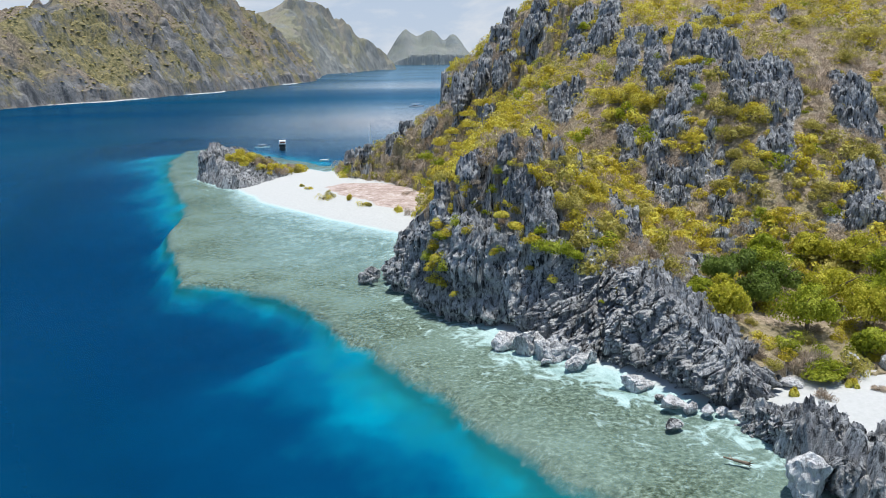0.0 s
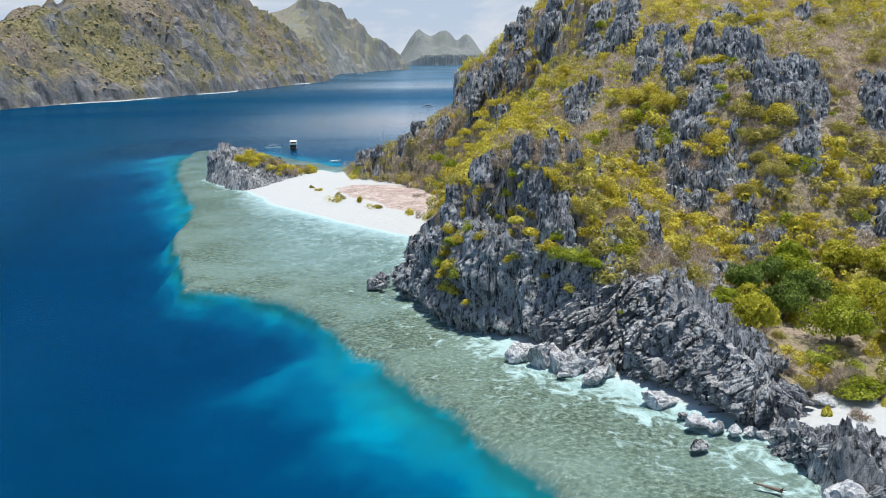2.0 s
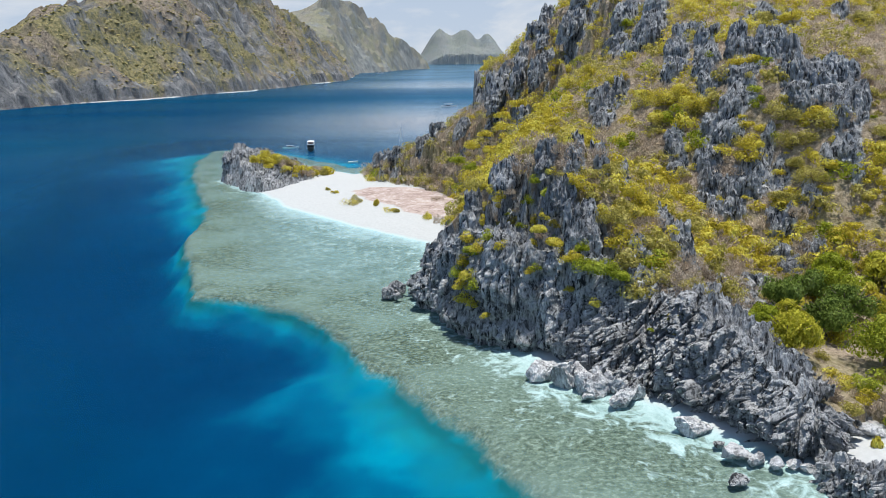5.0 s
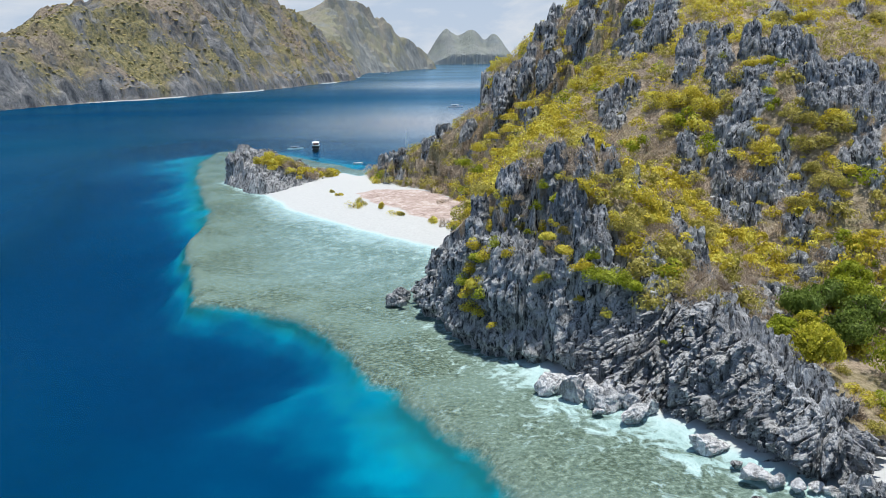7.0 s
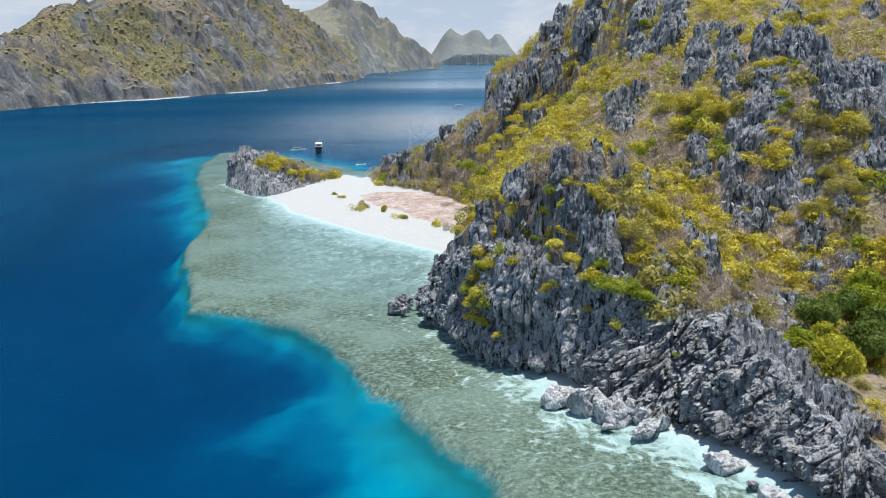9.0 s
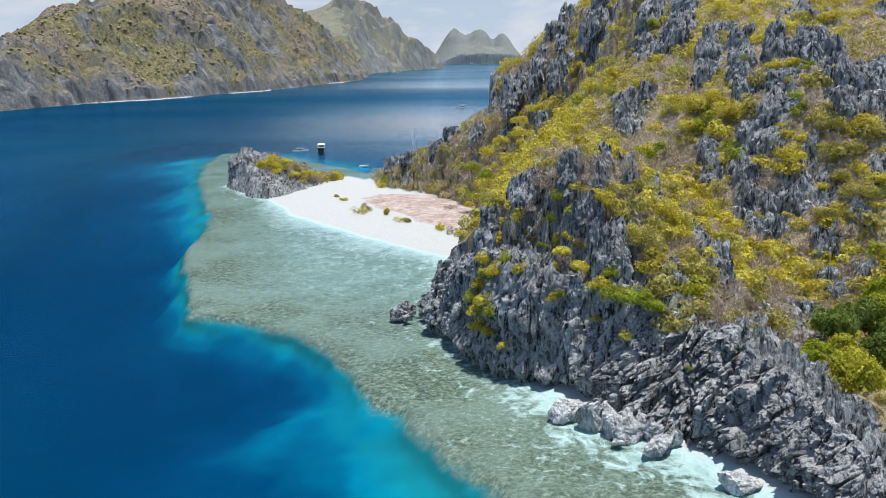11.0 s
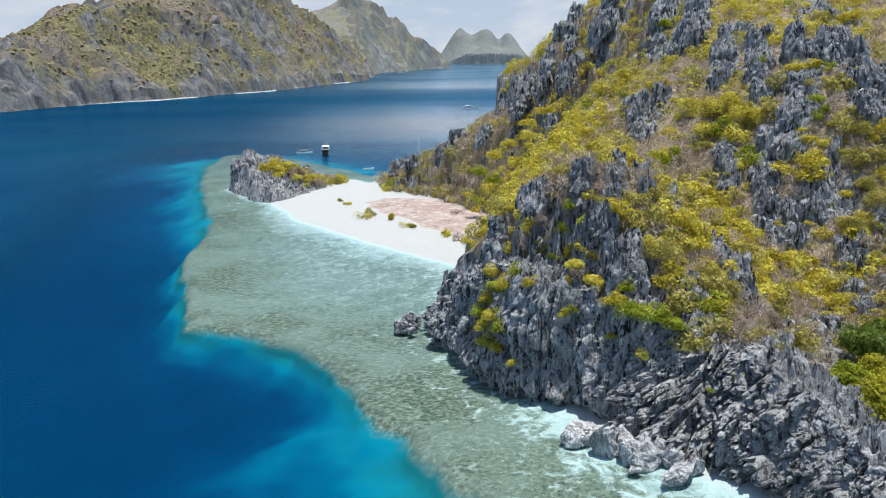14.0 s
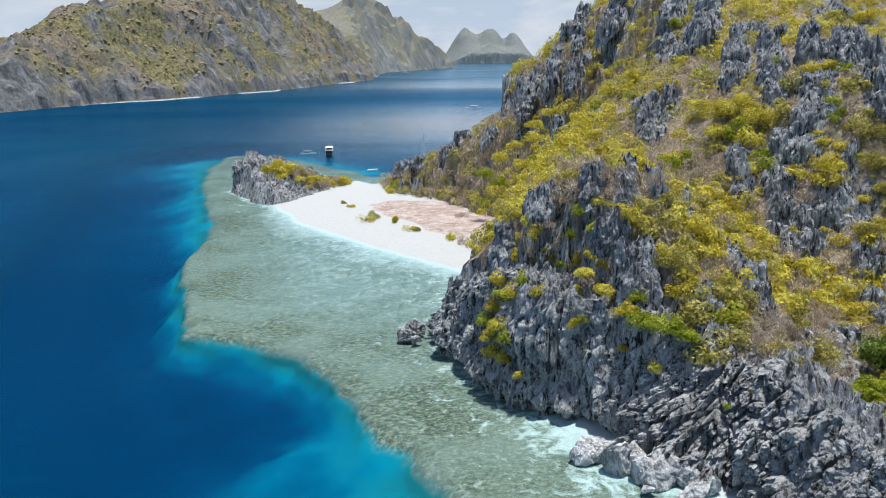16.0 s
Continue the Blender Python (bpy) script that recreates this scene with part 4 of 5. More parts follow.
tagged(part("backdrop", bm, backdrop_material(), smooth=True), "pale hazy sky with soft cloud low over the sea", "sky", kind="structure")

# ---- plants ----
rng = np.random.default_rng(7)


def leaf_cloud(n_lobes, leaves, leaf, flat=0.62, twiggy=0.0, seed=0, hollow=0.55):
    """Corners of many small leaf blades in the lobes of a crown one metre in radius, standing on z = 0."""
    r = np.random.default_rng(seed)
    ang, rad = r.uniform(0, 2 * np.pi, n_lobes), np.sqrt(r.uniform(0, 1, n_lobes)) * 0.62
    lobes = np.stack([rad * np.cos(ang), rad * np.sin(ang), flat * (0.78 - 0.6 * rad) * r.uniform(0.1, 1.15, n_lobes)], -1)
    size = r.uniform(0.30, 0.56, n_lobes)
    k = r.integers(0, n_lobes, leaves)
    way = r.normal(size=(leaves, 3))
    way /= np.linalg.norm(way, axis=1, keepdims=True)
    way[:, 2] = np.where(way[:, 2] < -0.7, -way[:, 2], way[:, 2])
    dist = r.uniform(hollow, 1.0, leaves) ** 0.6
    mid = lobes[k] + way * (size[k] * dist)[:, None] * (1, 1, 0.75)
    mid[:, 2] = np.maximum(mid[:, 2], 0.02)
    if twiggy:
        along = way * (1, 1, 0.5) + r.normal(size=(leaves, 3)) * 0.5 + (0, 0, 0.9)
    else:
        along = np.cross(way, r.normal(size=(leaves, 3))) + 0.35 * r.normal(size=(leaves, 3))
    along /= np.linalg.norm(along, axis=1, keepdims=True)
    side = np.cross(along, way + r.normal(size=(leaves, 3)) * 0.5)
    side /= np.linalg.norm(side, axis=1, keepdims=True) + 1e-9
    s = leaf * r.uniform(0.6, 1.3, leaves)[:, None]
    a, b = along * s * (1.35 if twiggy else 1.0), side * s * (0.24 if twiggy else 0.6)
    return np.stack([mid - a * 0.7 + b, mid - a * 0.7 - b, mid + a], 1)          # a pointed blade for each leaf


def cloud_mesh(name, corners, material):
    n = len(corners)
    me = bpy.data.meshes.new(name)
    me.from_pydata(corners.reshape(-1, 3).tolist(), [], np.arange(3 * n).reshape(n, 3).tolist())
    me.materials.append(material)
    me.update()
    return me


def limb(bm, a, b, ra, rb, sides=6):
    """A tapered round limb from a to b."""
    a, b = Vector(a), Vector(b)
    turn = (b - a).to_track_quat("Z", "Y")
    rings = [[bm.verts.new(p + turn @ Vector((math.cos(q), math.sin(q), 0)) * r) for q in [2 * math.pi * i / sides for i in range(sides)]] for p, r in ((a, ra), (b, rb))]
    for i in range(sides):
        bm.faces.new((rings[0][i], rings[0][(i + 1) % sides], rings[1][(i + 1) % sides], rings[1][i]))
    bm.faces.new(rings[1])


def stem_mesh(name, seed, spread_out=0.55, up=0.5, limbs=5, thick=0.06):
    r = random.Random(seed)
    bm = bmesh.new()
    limb(bm, (0, 0, -0.25), (0, 0, up * 0.35), thick, thick * 0.8)
    for i in range(limbs):
        q = 2 * math.pi * (i + r.random() * 0.6) / limbs
        mid = (0.4 * spread_out * math.cos(q), 0.4 * spread_out * math.sin(q), up * 0.65)
        limb(bm, (0, 0, up * 0.3), mid, thick * 0.6, thick * 0.45, 5)
        limb(bm, mid, (spread_out * math.cos(q + 0.3), spread_out * math.sin(q + 0.3), up * (0.9 + 0.3 * r.random())), thick * 0.45, thick * 0.15, 5)
    me = bpy.data.meshes.new(name)
    bm.to_mesh(me)
    bm.free()
    me.materials.append(BARK)
    return me


KINDS = [("yellow", LEAF_YELLOW, "yellow-green leafy shrub among the limestone", False), ("olive", LEAF_OLIVE, "olive-green dry shrub on the stony slope", False),
         ("dry", LEAF_DRY, "leafless straw-coloured thorny shrub on dry ground", True), ("green", LEAF_GREEN, "fresh green shrub on the hillside", False)]
CLOUDS = {key: [leaf_cloud(7, 460, 0.092, 0.95, twig, 11 * i + 5, 0.5) for i in range(5)] for key, _, _, twig in KINDS}

# Where shrubs stand: chance places on the hill that are not bare rock.
N = 34000
px, py = rng.uniform(-30, 118, N), 96 + 240 * rng.uniform(0, 1, N) ** 1.15
far_side = np.arange(N) < 9000                         # the headland and its flank, thickly grown
px[:9000], py[:9000] = rng.uniform(-27, 30, 9000), rng.uniform(185, 328, 9000)
px[9000:11500], py[9000:11500] = rng.uniform(4, 34, 2500), rng.uniform(126, 160, 2500)      # the front ridge
pz, pbare, pfoot = hill_height(px, py)
patch = fbm(px, py, 13, 4, 400)
hue = fbm(px, py, 22, 3, 410) + 0.25 * rng.normal(size=N) + 0.40 * ((py > 185) & (py < 268) & (px < 28)) - 0.45 * ((py > 275) & (px < 8)) + 0.05
base_h = hill_sheet(px, py)
ok = (pfoot > np.where((py < 172) & (px < 44), np.where(py < 123, 6.8, 4.4), 1.0)) & (pz > 1.2) & (pbare < 0.62 + 0.25 * rng.normal(size=N) + 0.22 * (far_side & (py < 284))) & (patch > -0.75)
ok &= ~((base_h < 6.5) & (py < 150) & (px > 38) & (rng.uniform(0, 1, N) < 0.75))
ok &= (px < 75) | (py > 140)
ok &= ((px - 51.3) / 2.8) ** 2 + ((py - 117) / 7) ** 2 > 1
radius = np.clip(rng.lognormal(0.42, 0.42, N), 0.7, 3.2) * np.where(pbare > 0.45, 0.6, 1.0)
order = np.argsort(-radius)
taken, grid = [], {}
for i in order:
    if not ok[i]:
        continue
    cell = (int(px[i] // 3.3), int(py[i] // 3.3))
    if any((px[i] - px[j]) ** 2 + (py[i] - py[j]) ** 2 < ((0.33 if far_side[i] else 0.42) * (radius[i] + radius[j])) ** 2
           for a in (-1, 0, 1) for b in (-1, 0, 1) for j in grid.get((cell[0] + a, cell[1] + b), ())):
        continue
    grid.setdefault(cell, []).append(i)
    taken.append(i)
taken = np.array(taken)


def kind_of(i):
    h = hue[i]
    if h > 0.40:
        return "yellow"
    if h > 0.06:
        return ("yellow", "olive", "dry", "green")[int(rng.choice(4, p=(0.46, 0.26, 0.20, 0.08)))]
    if h > -0.28:
        return ("olive", "dry", "yellow", "green")[int(rng.choice(4, p=(0.36, 0.36, 0.18, 0.10)))]
    return "dry" if rng.uniform() < 0.6 else "olive"


kinds = {int(i): kind_of(i) for i in taken}
near = set(int(i) for i in sorted((int(i) for i in taken if px[i] < 72), key=lambda i: py[i])[:185])
meshes = {}
for key, mat, label, twig in KINDS:
    meshes[key] = [cloud_mesh("shrub", leaf_cloud(8, 900, 0.075, 0.95, twig, 13 * k + 7, 0.5), mat) for k in range(5)]
STEMS = [stem_mesh("stem", 3), stem_mesh("stem", 4)]
words = {key: label for key, _, label, _ in KINDS}
for i in sorted(near):
    key = kinds[i]
    ob = new("shrub", meshes[key][i % 5])
    s = radius[i]
    ob.matrix_basis = Matrix.Translation((px[i], py[i], pz[i] - 0.15)) @ Matrix.Rotation(i * 1.7, 4, "Z") @ Matrix.Diagonal((s, s, s * (0.85 + 0.4 * (i % 7) / 7), 1))
    tagged(ob, words[key], "shrub", "shrubs on the hillside")
    stems = new("stem", STEMS[i % 2])
    stems.parent = ob
# a gully of bright shrubs down the nose of the cliff
GULLY = [(4.8, 148.2, 14.8, 1.1), (5.6, 146.2, 13.4, 1.2), (4.3, 147.4, 11.1, 1.2), (6.5, 145, 14.2, 1.2), (3.7, 147.3, 9.6, 1.2), (5.1, 144.4, 9.8, 1.3), (4, 144.8, 8.2, 1.2), (5.6, 142.9, 8.7, 1.1), (4.5, 145.5, 6.1, 1.2), (5.4, 143.3, 5.8, 1),
         (4.6, 146.5, 4.2, 0.9), (7.1, 139.9, 4.8, 0.7), (13.7, 137, 12.1, 0.7), (14.4, 136.8, 12.7, 0.7), (18.7, 133.4, 10.4, 0.6), (21.4, 128.7, 9.6, 0.8), (27.5, 121.7, 8, 0.4)]
# scrub that clings to the broken front ridge
RIDGE = [(7.9, 159.1, 15.2, 1.3), (10, 159.5, 15.7, 1.4), (7.9, 143.2, 16.1, 1.2), (9.4, 141.1, 14.9, 1.1), (12.4, 152.2, 16.8, 1.2), (15.2, 149.7, 16.9, 1.2), (15.5, 141.5, 16.6, 1.2), (17.5, 144.7, 14.8, 1.3), (18.3, 140.2, 14.4, 1.2),
         (8, 163.2, 17.3, 1.4), (10, 150.5, 20.7, 1.2), (13.2, 151.9, 18.6, 1.1), (14.4, 150.8, 20.2, 1.1), (16.5, 147.1, 18.3, 1.2), (17.9, 145, 17.5, 1.1), (13.7, 138.2, 15.7, 0.8)]
RIDGE += [(11.3, 150, 21.8, 1), (15.2, 147.7, 23.8, 1), (17.4, 148.1, 24.9, 1), (14.9, 156.3, 25.8, 1.1), (19.7, 141.7, 24.3, 0.8), (23.3, 146, 24, 1), (20.4, 134.7, 16.4, 0.9), (8.8, 152.1, 21.5, 1.1), (25.4, 146.6, 25.6, 1.2), (20.8, 152.2, 29.2, 1)]
for k, (x, y, z, s) in enumerate(GULLY + RIDGE):
    on_ridge = k >= len(GULLY)
    key = ("yellow", "olive", "yellow", "dry", "green")[k % 5] if on_ridge else ("yellow", "green", "yellow")[k % 3]
    ob = new("shrub", meshes[key][k % 5])
    wide = 1.3 if on_ridge else 1.55
    out_by = 0.0 if on_ridge else 0.55
    ob.matrix_basis = Matrix.Translation((x - 0.7 * out_by, y - out_by, z - 0.6 * s)) @ Matrix.Rotation(k * 2.1, 4, "Z") @ Matrix.Diagonal((wide * s, wide * s, s * 1.4, 1))
    tagged(ob, words[key] if on_ridge else "bright yellow-green shrub in a gully of the grey cliff", "shrub", "shrubs on the ridge" if on_ridge else "shrubs on the cliff")
    stems = new("stem", STEMS[k % 2])
    stems.parent = ob
# wide crowns that stand out on the slope: place, radius
CROWNS = [("yellow", [(45.3, 189, 4.5), (49.2, 183.8, 3.5), (42.4, 195.3, 3), (48.4, 188.9, 3.2), (43.6, 186.2, 2.7), (58.1, 186.8, 2.3), (60.9, 185.8, 1.8), (56.5, 170.8, 2.9), (66.6, 162.2, 2), (67.6, 170.3, 3.2), (71.4, 170, 2.7),
                      (64.8, 152, 2.5), (49.9, 157.4, 2.7), (46.3, 157.7, 2.5), (18.6, 132.9, 1.8), (30.2, 131.9, 1.7), (35.4, 139.9, 1.1), (16.8, 136.3, 1.4), (14.8, 139.1, 1.3), (13.6, 236, 2.5), (10.2, 253.9, 3), (13.2, 254.9, 2.7),
                      (18, 239.7, 3.4), (21.4, 218.6, 2.3), (26.3, 207.6, 2.5), (40, 211.6, 3), (36.8, 228.3, 2.7), (31.9, 230.2, 3.3), (21.6, 248.8, 3), (17.7, 255, 2.7), (77.9, 211.4, 3.2)]),
          ("olive", [(62.2, 167.8, 3.5), (62.5, 171.9, 3), (58.2, 160.8, 2.8), (61.4, 159.9, 2), (63.6, 161.3, 3.4), (42, 155.9, 2.3), (25.7, 138.8, 2.7), (28.7, 141.6, 2), (71.1, 210.8, 2.4), (93.1, 211.8, 2.7), (31.7, 130.5, 1.5),
                     (33.6, 126.3, 2.1), (34.8, 123.2, 1.8), (31.5, 146.8, 2.2), (37.6, 158.6, 1.9), (75, 154.7, 2.8), (84.8, 160.4, 2.9), (77.7, 166.7, 2.4), (104.9, 200.4, 4), (95.7, 191.6, 3.3), (62.1, 164.7, 2.1)]),
          ("green", [(20.5, 130.5, 2.4), (22.5, 129.2, 2.4), (24.4, 127.6, 1.8), (47.7, 237.8, 2.6), (20.3, 134.4, 1.1), (5.7, 257.1, 2.8), (8.9, 242.2, 2.3), (16.8, 143.5, 1.3), (61, 146.9, 1.7)])]
for key, places in CROWNS:
    mat = dict((q, m) for q, m, _, _ in KINDS)[key]
    for k, (x, y, s) in enumerate(places):
        c = leaf_cloud(14, int(700 + 560 * s), 0.14 / s, 0.8, 0, 700 + k, 0.5) * (1.05 * s, 1.05 * s, 1.0 * s)
        ob = new("shrub", cloud_mesh("shrub", c, mat))
        ob.location = (x, y, float(hill_sheet(np.array([x]), np.array([y]))[0]) + 0.15 * s)
        tagged(ob, "wide " + words[key], "shrub", "wide shrubs on the hillside")
        stems = new("stem", STEMS[k % 2])
        stems.parent, stems.scale = ob, (s, s, s)
for key, mat, label, twig in KINDS:
    rows = []
    for i in taken:
        i = int(i)
        if i in near or kinds[i] != key:
            continue
        c, s, q = CLOUDS[key][i % 5], radius[i], i * 1.7
        if py[i] > 188:
            c = c[::2] * (1.0, 1.0, 1.0)
        turned = np.stack([c[..., 0] * math.cos(q) - c[..., 1] * math.sin(q), c[..., 0] * math.sin(q) + c[..., 1] * math.cos(q), c[..., 2] * (0.85 + 0.4 * (i % 7) / 7)], -1)
        rows.append(turned * s + (px[i], py[i], pz[i] - 0.15))
    verts = np.concatenate(rows).reshape(-1, 3)
    tagged(mesh_object("shrubs_" + key, verts, np.arange(len(verts)).reshape(-1, 3), mat), "dense cover of " + label.split(" on ")[0].split(" among")[0] + "s on the upper hill", "scrub", kind="stuff")


# Low twigs and dead grass between the shrubs.
N2 = 26000
tx, ty = rng.uniform(-28, 112, N2), 97 + 215 * rng.uniform(0, 1, N2) ** 1.2
tz, tbare, tfoot = hill_height(tx, ty)
good = (ty < 205) & (tfoot > np.where(tx > 38, 3.0, 5.0)) & (tz > 1.4) & (tbare < 0.55) & ((tx < 72) | (ty > 140))
good &= ~((hill_sheet(tx, ty) < 5.5) & (ty < 140) & (rng.uniform(0, 1, N2) < 0.7))
where = np.flatnonzero(good)[:2600]
TUFTS = [leaf_cloud(3, 48, 0.13, 0.9, 1.0, 900 + k, 0.2) for k in range(6)]
rows = [TUFTS[int(i) % 6] * rng.uniform(0.5, 1.15) + (tx[i], ty[i], tz[i] - 0.08) for i in where]
verts = np.concatenate(rows).reshape(-1, 3)
tagged(mesh_object("dry_twigs", verts, np.arange(len(verts)).reshape(-1, 3), LEAF_DRY), "dry leafless twigs and dead grass between the shrubs", "twigs", kind="stuff")


def tree(name, x, y, z, radius, height, leaf, label, seed, leaves=2200, group=""):
    """A spreading tree: trunk with limbs, and a crown of many leaf blades in uneven lobes."""
    ob = group_at(name, (x, y, z))
    r = random.Random(seed)
    bm = bmesh.new()
    fork = height * 0.34
    limb(bm, (0, 0, -0.4), (0.1, 0.1, fork), 0.07 * radius, 0.05 * radius, 8)
    for i in range(7):
        q = 2 * math.pi * (i + 0.5 * r.random()) / 7
        mid = (0.3 * radius * math.cos(q), 0.3 * radius * math.sin(q), height * 0.58)
        limb(bm, (0.1, 0.1, fork * 0.92), mid, 0.035 * radius, 0.024 * radius, 6)
        limb(bm, mid, (0.66 * radius * math.cos(q + 0.3), 0.66 * radius * math.sin(q + 0.3), height * 0.76), 0.024 * radius, 0.008 * radius, 5)
    part("trunk", bm, BARK, ob)
    c = leaf_cloud(22, leaves, 0.22 / radius, 0.62, 0, seed, 0.45)
    c = c * (radius, radius, height * 0.80) + (0, 0, height * 0.30)
    crown = new("crown", cloud_mesh("crown", c, leaf))
    crown.parent = ob
    return tagged(ob, label, "tree", group or "trees behind the cove beach")


def on_hill(x, y):
    z = hill_height(np.array([float(x)]), np.array([float(y)]))[0][0]
    g = ground_height(np.array([float(x)]), np.array([float(y)]))[0][0]
    return float(max(z, g))


G, D, YL = "bushy green tree with a rounded crown", "dark green broad-leaved tree with dense crown", "yellow-green tree with a wide flat crown"
TREES = [(42.8, 115.3, 3.9, 6.6, LEAF_LIME, G), (40.6, 119.6, 2.6, 4.6, LEAF_GREEN, G), (53.1, 137, 3.2, 6.4, LEAF_DARK, D), (47.6, 131.5, 3.2, 6.2, LEAF_DARK, D), (55.5, 117, 5.2, 8.2, LEAF_GREEN, G), (63.1, 125.3, 5.0, 7.6, LEAF_LIME, YL),
         (65, 118.4, 4.2, 7.4, LEAF_LIME, YL), (61, 109.6, 2.8, 4.6, LEAF_GREEN, G), (60, 144, 3.2, 5.6, LEAF_GREEN, G), (67, 142, 3.8, 6.2, LEAF_LIME, YL), (72.8, 137.5, 4.0, 6.4, LEAF_LIME, YL),
         (74.5, 131, 4.0, 6.4, LEAF_GREEN, G), (58, 139, 3.8, 6.6, LEAF_GREEN, G), (57, 130.5, 4.2, 7.0, LEAF_DARK, D), (51.5, 125.5, 3.6, 6.0, LEAF_DARK, D), (70, 124, 4.2, 6.4, LEAF_GREEN, G),
         (78, 119, 4.2, 6.0, LEAF_GREEN, G), (46, 124, 2.8, 4.4, LEAF_LIME, YL), (52.3, 104.2, 3.3, 3.0, LEAF_GREEN, "low wide green tree at the edge of the sand")]
for k, (x, y, r, h, leaf, label) in enumerate(TREES):
    tree("tree", x, y, on_hill(x, y) - 0.1, 1.05 * r, h, leaf, label, 50 + k, 5200)


def bush(x, y, radius, height, key, label, seed, leaves=800, group="low bushes on the sand"):
    mat = dict((k, m) for k, m, _, _ in KINDS)[key]
    c = leaf_cloud(7, leaves, 0.13 / radius, 0.6, key == "dry", seed, 0.4) * (radius, radius, height * 1.35)
    ob = new("bush", cloud_mesh("bush", c, mat))
    ob.matrix_basis = Matrix.Translation((x, y, on_hill(x, y) - 0.05))
    stems = new("stem", STEMS[seed % 2])
    stems.parent = ob
    stems.scale = (radius, radius, height)
    return tagged(ob, label, "bush", group)


COVE = "bushes round the cove beach"
for k, (x, y, r, h, key, label) in enumerate([
        (47.3, 110.3, 2.2, 1.8, "yellow", "bright yellow-green bush on bare reddish earth"), (48.8, 107.8, 1.8, 1.4, "yellow", "bright yellow-green bush on bare reddish earth"),
        (50.2, 99.2, 1.7, 1.3, "dry", "grey half-bare bush on white sand"), (45.6, 104.6, 1.6, 1.2, "olive", "mossy olive cushion bush beside a boulder"),
        (46.8, 101.0, 0.8, 1.2, "yellow", "yellowing spiky plant between boulders"), (54.6, 101.6, 0.9, 1.2, "yellow", "yellowing spiky plant on sand"), (57, 100, 1.1, 0.8, "dry", "thin straw-coloured bush on sand"),
        (51.5, 104.5, 1.3, 1.1, "green", "low green bush at the edge of the sand")]):
    bush(x, y, r, h, key, label, 200 + k, 900, COVE)
for k, (x, y, r, h, key) in enumerate([(-24.8, 261, 2.6, 1.9, "yellow"), (-22.8, 264, 2.0, 1.9, "olive"), (-16.6, 257.5, 1.2, 1.7, "yellow"), (-12.6, 248.5, 2.0, 1.2, "yellow"), (-10.6, 246.5, 1.1, 0.9, "olive"),
                                       (-31.2, 281.5, 1.5, 0.9, "yellow"), (-34, 288, 0.9, 0.9, "olive"), (-2.5, 236, 1.6, 1.8, "yellow"), (0.5, 232, 1.7, 1.8, "dry"), (2.5, 228, 1.8, 1.9, "yellow"), (0, 262, 1.8, 1.2, "dry")]):
    bush(x, y, 1.25 * r, 1.25 * h, key, "low yellow-green bush on the white beach" if key == "yellow" else "low dry bush at the top of the beach", 230 + k)
for k, (x, y, r, h, key) in enumerate([(-10.1, 296, 3.0, 2.8, "green"), (-17, 300, 2.8, 2.2, "olive"), (-13.5, 298, 2.4, 2.0, "olive"), (3.7, 276, 3.0, 3.0, "green"), (-2.2, 284, 2.8, 2.6, "olive"), (2.9, 271, 2.6, 2.4, "olive"), (-5.5, 288, 2.4, 2.2, "olive"), (6.5, 268, 2.8, 3.0, "green"),
                                       (-21.5, 303, 2.2, 2.0, "yellow")]):
    bush(x, y, r, h, key, "rounded fresh green bush behind the beach" if key == "green" else "greyish olive bush at the foot of the headland", 260 + k, 900, "bushes behind the beach")
# scrub on the rock of the spit
spit_top = Spline(SPIT_SPOTS, 1.0)
SPIT_BUSHES = [(-61, 313), (-58.5, 315), (-59, 319), (-56, 313), (-55.5, 317), (-54, 321), (-52.5, 314), (-52, 318), (-50, 311), (-49.5, 316), (-48.5, 320), (-47, 314), (-46, 318), (-45, 322), (-43.5, 318), (-42.5, 322), (-40.5, 323), (-39.5, 327), (-56, 309), (-51, 307), (-47, 309), (-44, 314)]
for k, (x, y) in enumerate(SPIT_BUSHES):
    key = "yellow" if x < -53 else ("dry", "olive", "yellow")[k % 3]
    s = (3.5 if y > 311 else 2.0) * (0.75 + 0.4 * ((k * 7) % 10) / 10)
    c = leaf_cloud(8, 1000, 0.08, 0.8, key == "dry", 300 + k, 0.45) * (s, s, s * 1.1)
    ob = new("bush", cloud_mesh("bush", c, dict((q, m) for q, m, _, _ in KINDS)[key]))
    ob.location = (x, y, float(spit_top(np.array([x]), np.array([y]))[0]) + (1.2 if x < -47 else -0.1))
    stems = new("stem", STEMS[k % 2])
    stems.parent, stems.scale = ob, (s, s, s)
    tagged(ob, "yellow-green bush growing on the spit rock" if key == "yellow" else "dry brownish bush growing on the spit rock", "bush", "bushes on the spit rock")

# ---- boulders ----


